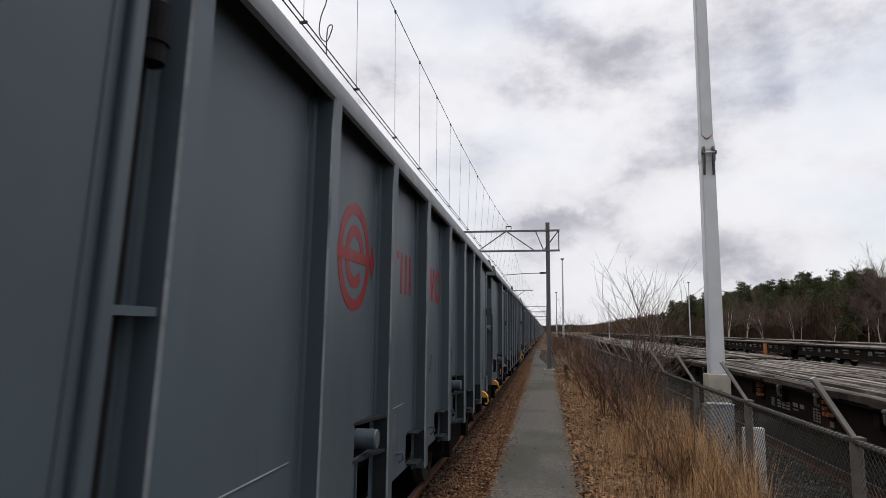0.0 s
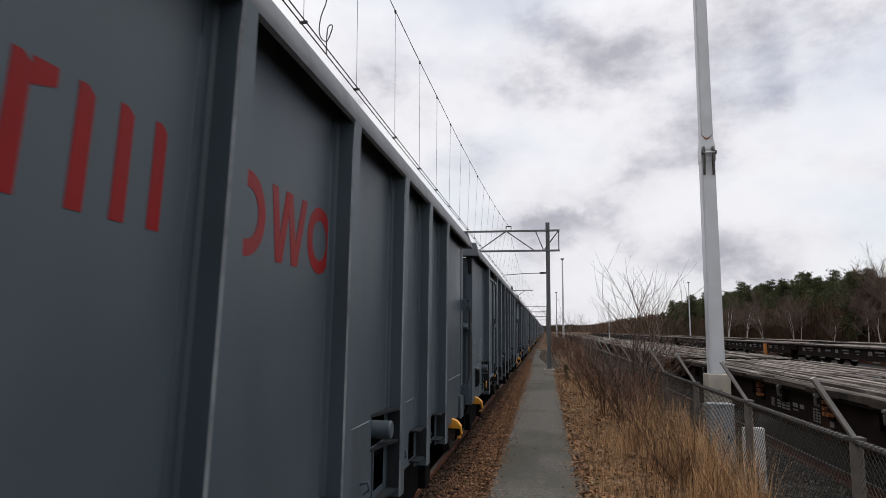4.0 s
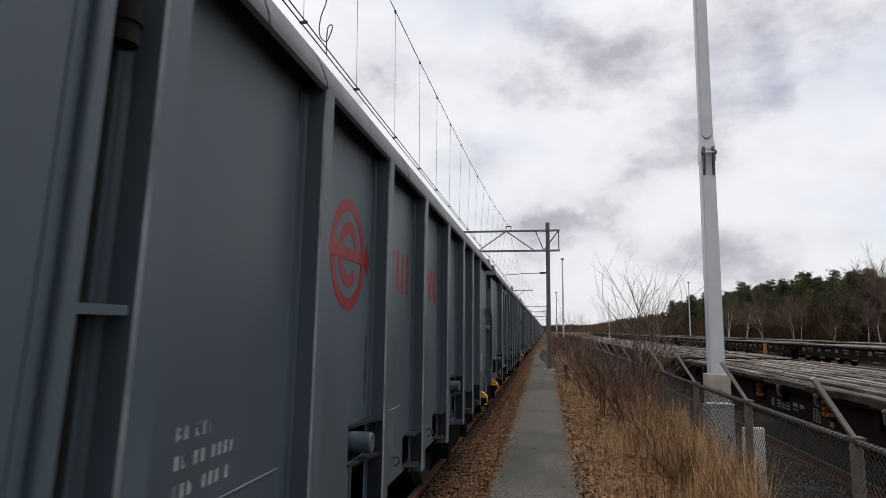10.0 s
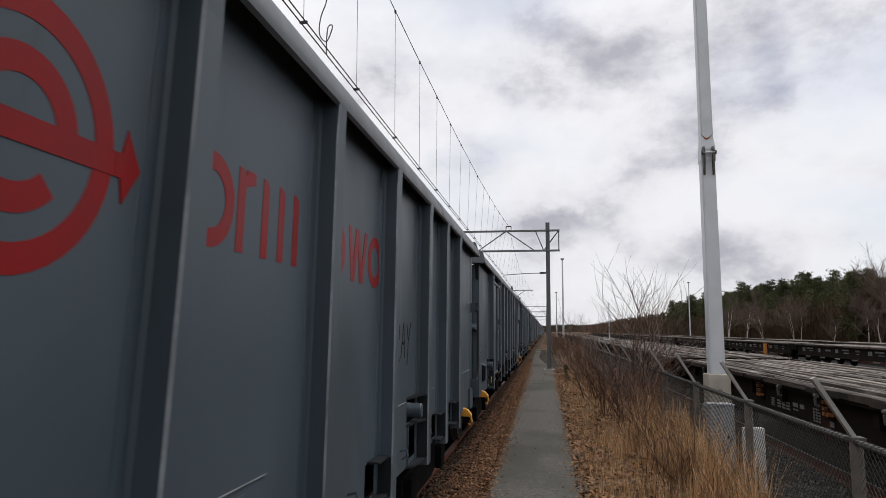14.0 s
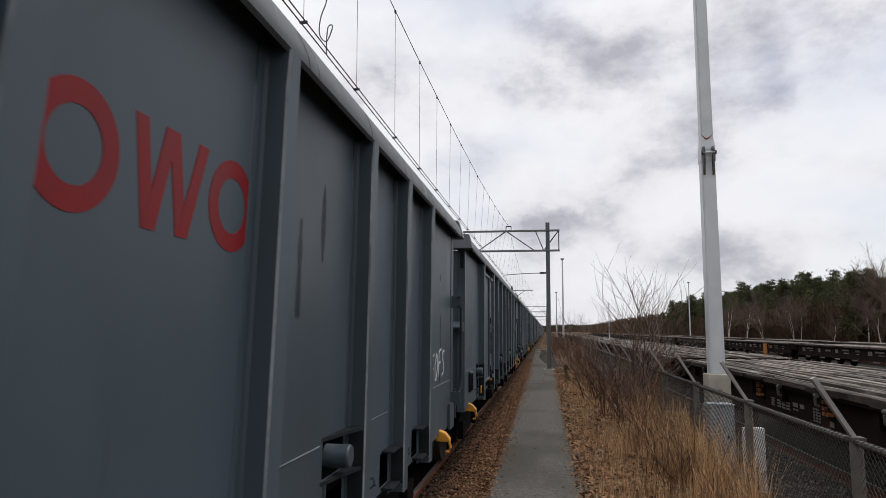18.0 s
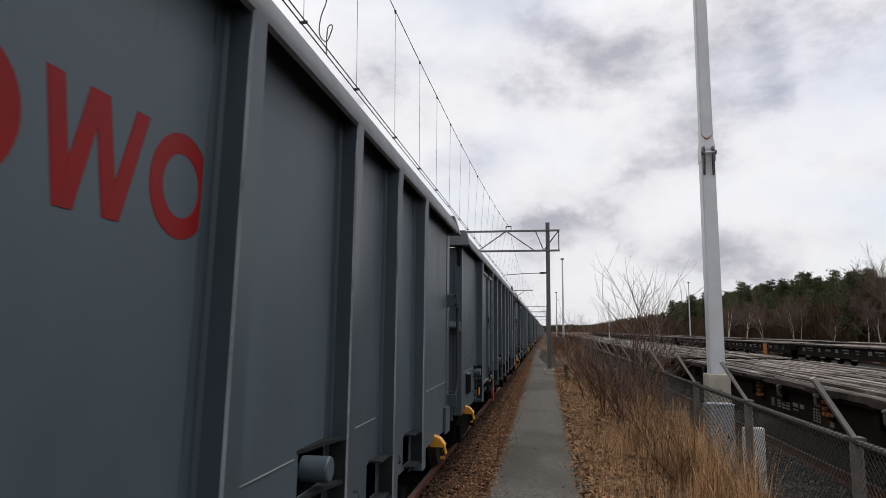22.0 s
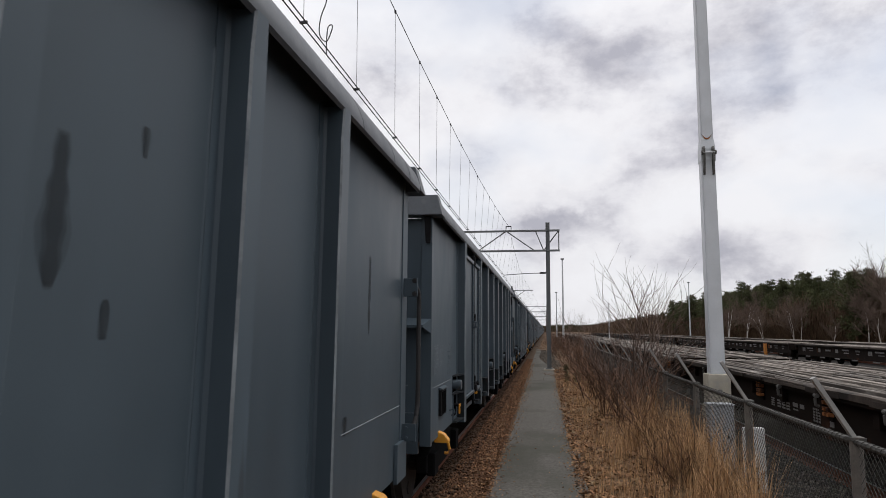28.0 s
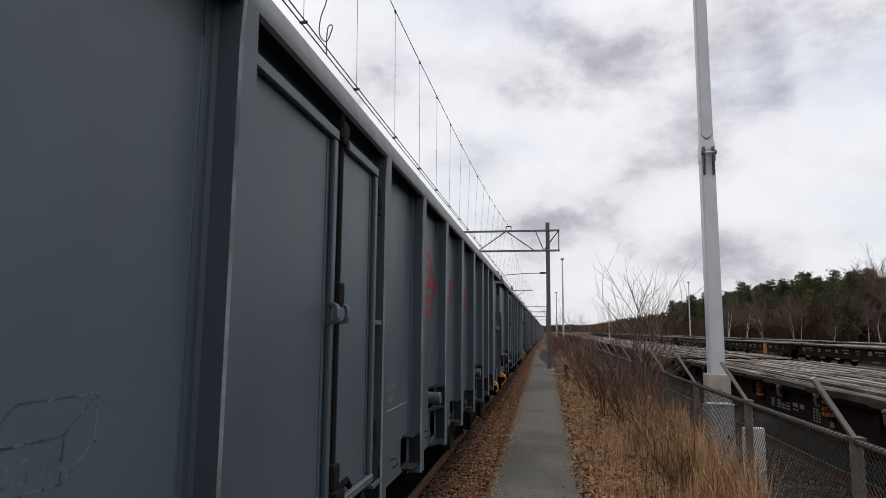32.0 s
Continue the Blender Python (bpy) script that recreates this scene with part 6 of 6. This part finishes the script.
NEAR_SIDING, FAR_SIDING = 5.06, 17.6
flat = build_flat(18.4)
far_flat = build_flat(18.4, False)
first, first_far = True, True
for cx, y0, count in ((NEAR_SIDING, -0.3, 12), (FAR_SIDING, 8.0, 12), (23.5, 40.0, 8)):
    for k in range(count):
        m = Matrix.Translation((cx, y0 + 19.6 * k, 0.03 if cx < 10 else 0.0))
        if cx < 10 and k < 3:
            if first:
                flat.matrix_basis = m
                first = False
            else:
                copy_thing(flat, m)
        elif first_far:
            far_flat.matrix_basis = m
            first_far = False
        else:
            copy_thing(far_flat, m)
    track(cx, -60, 400)


# an orange stop marker stands between two far wagons
marker = thing("marker_post", "orange painted upright post between the flat wagons", "marker post", at=Matrix.Translation((15.9, 51.3, 0)))
part("post", box(-0.10, 0.10, -0.10, 0.10, -0.16, 1.15, 0.02), M["rust_bright"], marker)
part("cap", box(-0.12, 0.12, -0.12, 0.12, 1.15, 1.20, 0.02), M["rust"], marker)
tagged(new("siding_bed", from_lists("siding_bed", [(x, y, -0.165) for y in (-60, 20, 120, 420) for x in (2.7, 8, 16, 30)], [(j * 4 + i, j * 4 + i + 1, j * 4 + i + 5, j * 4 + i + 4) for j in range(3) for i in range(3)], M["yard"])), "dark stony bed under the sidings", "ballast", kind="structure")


def yard_stones(rng):
    y = 5.0 + 22 * rng.random()
    return rng.uniform(2.55, 4.3), y, -0.165 + rng.uniform(-0.02, 0.03)


tagged(new("siding_ballast", stones("siding_ballast", 12000, yard_stones, 0.028, 31, M["yard_stone"])), "loose ballast stones beside the siding", "ballast", kind="stuff")


# ---- woods beyond the sidings ----
def pine_mesh(h, seed):
    """A pine: whorls of flat, drooping boughs set with tufts, thinner towards the top."""
    rng = random.Random(seed)
    tr = tube([(0, 0, -0.3), (rng.uniform(-0.2, 0.2), rng.uniform(-0.2, 0.2), h * 0.5), (0, 0, h * 0.97)], 0.17, 7, r_end=0.04)
    verts, faces = [], []
    for _ in range(165):
        t = 0.16 + 0.84 * rng.random() ** 0.8
        body = math.sin(math.pi * min(1.0, 0.22 + 0.74 * t)) ** 0.8
        reach = h * 0.20 * body * rng.uniform(0.5, 1.15) + 0.1
        a = rng.uniform(0, 6.28)
        rise = rng.uniform(-0.05, 0.40)
        for _ in range(int(2 + reach * 2.2)):
            u = rng.uniform(0.25, 1.0)
            c = Vector((math.cos(a) * reach * u, math.sin(a) * reach * u, h * t * 0.97 + rise * reach * u)) + Vector((rng.gauss(0, 0.15), rng.gauss(0, 0.15), rng.gauss(0, 0.06)))
            size = rng.uniform(0.16, 0.34)
            for _ in range(12):
                p = c + Vector((rng.gauss(0, size), rng.gauss(0, size), rng.gauss(0, size * 0.45)))
                r = rng.uniform(0.05, 0.13)
                m = Euler((rng.gauss(0, 0.7), rng.gauss(0, 0.7), rng.uniform(0, 6))).to_matrix()
                o = len(verts)
                for b in ((-1, -0.4, -0.2), (1, -0.4, -0.2), (0.1, 0.9, 0.35)):
                    verts.append(tuple(p + m @ (Vector(b) * r)))
                faces.append((o, o + 1, o + 2))
    return finish(tr, "trunk", M["brown_wood"]), from_lists("crown", verts, faces, M["pine"])


pines = [pine_mesh(10 + i, 90 + i) for i in range(4)]
bares = [twig_tree("bare_tree", 8.5 + i, 120 + i, 0.5, stems=1, levels=4, r0=0.11, kids=(8, 11), material=M["brown_wood"], lean=0.06) for i in range(3)]
birches = []
for i in range(3):
    (a,), b = twig_tree("birch", 9 + i, 140 + i, 0.45, stems=1 + i % 2, levels=4, r0=0.15, kids=(8, 11), material=M["birch_twig"], lean=0.10)
    a.materials.clear()
    a.materials.append(M["birch"])
    birches.append((a, b))


def wood_tree(kind, x, y, sc):
    rz = rngs.uniform(0, 6.28)
    at = Matrix.Translation((x, y, -0.2)) @ Matrix.Rotation(rz, 4, "Z") @ Matrix.Scale(sc, 4)
    if kind == "pine":
        t = thing("pine_tree", "dark green pine tree at the wood's edge", "pine tree", "pines of the wood", at=at)
        a, b = pines[rngs.randrange(4)]
        part_of("trunk", a, t)
        part_of("crown", b, t)
    elif kind == "birch":
        t = thing("birch_tree", "leafless birch tree with a pale trunk", "birch tree", "birches of the wood", at=at)
        a, b = birches[rngs.randrange(3)]
        part_of("trunk", a, t)
        part_of("crown", b, t)
    else:
        t = thing("bare_tree", "leafless brown tree at the wood's edge", "tree", "bare trees of the wood", at=at)
        (a,), b = bares[rngs.randrange(3)]
        part_of("trunk", a, t)
        part_of("crown", b, t)


# the wood's front runs alongside, beyond the last siding: pines with two stretches of bare trees
def front_x(y):
    return 37 + 0.04 * (y - 90) + 1.2 * math.sin(y * 0.21)


def bare_stretch(y):
    return y < 77 or 126 < y < 138


for i in range(270):
    u = i / 270
    y = 62 + 190 * u ** 1.5
    deep = rngs.random() ** 1.4
    x = front_x(y) + 1.0 + 14 * deep
    if bare_stretch(y) and deep < 0.12:
        kind = "bare"
    else:
        kind = "pine" if rngs.random() < 0.96 else "bare"
    grow = 0.70 if y < 80 else 0.80 + 0.24 * min(1, max(0, (y - 85) / 50))
    wood_tree(kind, x, y + rngs.uniform(-1.5, 1.5), grow * (rngs.uniform(0.84, 1.0) if kind == "pine" else rngs.uniform(0.5, 0.75)))
for x, y, k in ((33.6, 118, 0.72), (35.1, 100, 0.58), (35.9, 100, 0.52), (34.1, 85, 0.48), (34.3, 77, 0.5), (34.6, 75, 0.6), (33.2, 128, 0.7), (34.2, 111, 0.5)):
    wood_tree("birch", x, y, k)
wood_tree("pine", 36.0, 80, 0.80)
wood_tree("pine", 34.4, 79.5, 0.92)
wood_tree("birch", 36.2, 79.0, 0.95)
wood_tree("birch", 35.6, 75.5, 0.74)
wood_tree("birch", 36.4, 76.5, 0.68)


# low evergreen bushes by the path, near the line mast
for x, y, k in ((0.95, 33.0, 0.055), (1.25, 27.5, 0.060), (0.85, 28.0, 0.045)):
    t = thing("bush", "low dark green bush beside the path", "bush", "bushes by the path", at=Matrix.Translation((x, y, -0.16)) @ Matrix.Rotation(x * 9, 4, "Z") @ Matrix.Diagonal((k * 1.5, k * 1.5, k, 1)))
    part_of("stem", pines[0][0], t)
    part_of("crown", pines[0][1], t)


def brushwood(name, count, spot, seed, material, width, length):
    """Slivers of bare wood standing upright, too many to count."""
    rng = random.Random(seed)
    verts, faces = [], []
    for _ in range(count):
        x, y, z = spot(rng)
        h = length * rng.uniform(0.4, 1.2)
        dx, dy = rng.gauss(0, 0.22) * h, rng.gauss(0, 0.22) * h
        o = len(verts)
        wd = width * rng.uniform(0.5, 1.4)
        verts += [(x - wd, y, z), (x + wd, y + 0.01, z), (x + dx, y + dy, z + h)]
        faces.append((o, o + 1, o + 2))
    return from_lists(name, verts, faces, material)


def near_brush(rng):
    y = 60 + 200 * rng.random() ** 1.5
    x = front_x(y) - 0.8 + 5 * rng.random()
    top = 5.6 if bare_stretch(y) else max(1.4, 5.0 + 4.5 * noise.noise((y * 0.09, 3.0, 0.0)))
    return x, y, -0.3 + top * rng.random() ** 1.2


tagged(new("brushwood", brushwood("brushwood", 80000, near_brush, 18, M["brown_wood"], 0.032, 2.0)), "reddish-brown leafless brushwood before the pines", "brushwood", kind="stuff")


def far_spot(rng):
    y = 230 + 900 * rng.random()
    x = 30 + 0.02 * y + 60 * rng.random()
    if rng.random() < 0.35:
        y, x = 900 + 100 * rng.random(), -30 + 130 * rng.random()
    top = 7.5 + 3.0 * noise.noise((x * 0.05, y * 0.02, 0))
    return x, y, -0.3 + top * rng.random()


tagged(new("far_wood", brushwood("far_wood", 30000, far_spot, 19, M["brown_wood"], 0.35, 2.2)), "brown leafless wood along the horizon", "woods", kind="stuff")


def far_pines(rng):
    x, y, z = far_spot(rng)
    return x + 8, y, z + 1.0


tagged(new("far_pine_wood", brushwood("far_pine_wood", 24000, far_pines, 20, M["pine"], 0.6, 1.8)), "dark green pine wood along the horizon", "woods", kind="stuff")


# ---- what moves ----
WHEEL_R = 0.46


def motions():
    # finer steps for the wheels: the rolled way read off between the rows
    ts = [r[0] for r in ROLLED]
    ss = [r[1] for r in ROLLED]
    fine = [32.0 * k / 240 for k in range(241)]
    way = list(np.interp(fine, ts, ss))
    for k, wg in enumerate(wagons):
        walk(wg, [(t, Matrix.Translation((TRACK_X, WAGON_LENGTH * k - s, 0))) for t, s in ROLLED])
        if k > 12:
            continue
        for wheel in [c for c in wg.children if c.name.startswith("wheelset")]:
            at = wheel.location.copy()
            walk(wheel, [(t, Matrix.Translation(at) @ Matrix.Rotation(s / WHEEL_R, 4, "X")) for t, s in zip(fine, way)])


motions()
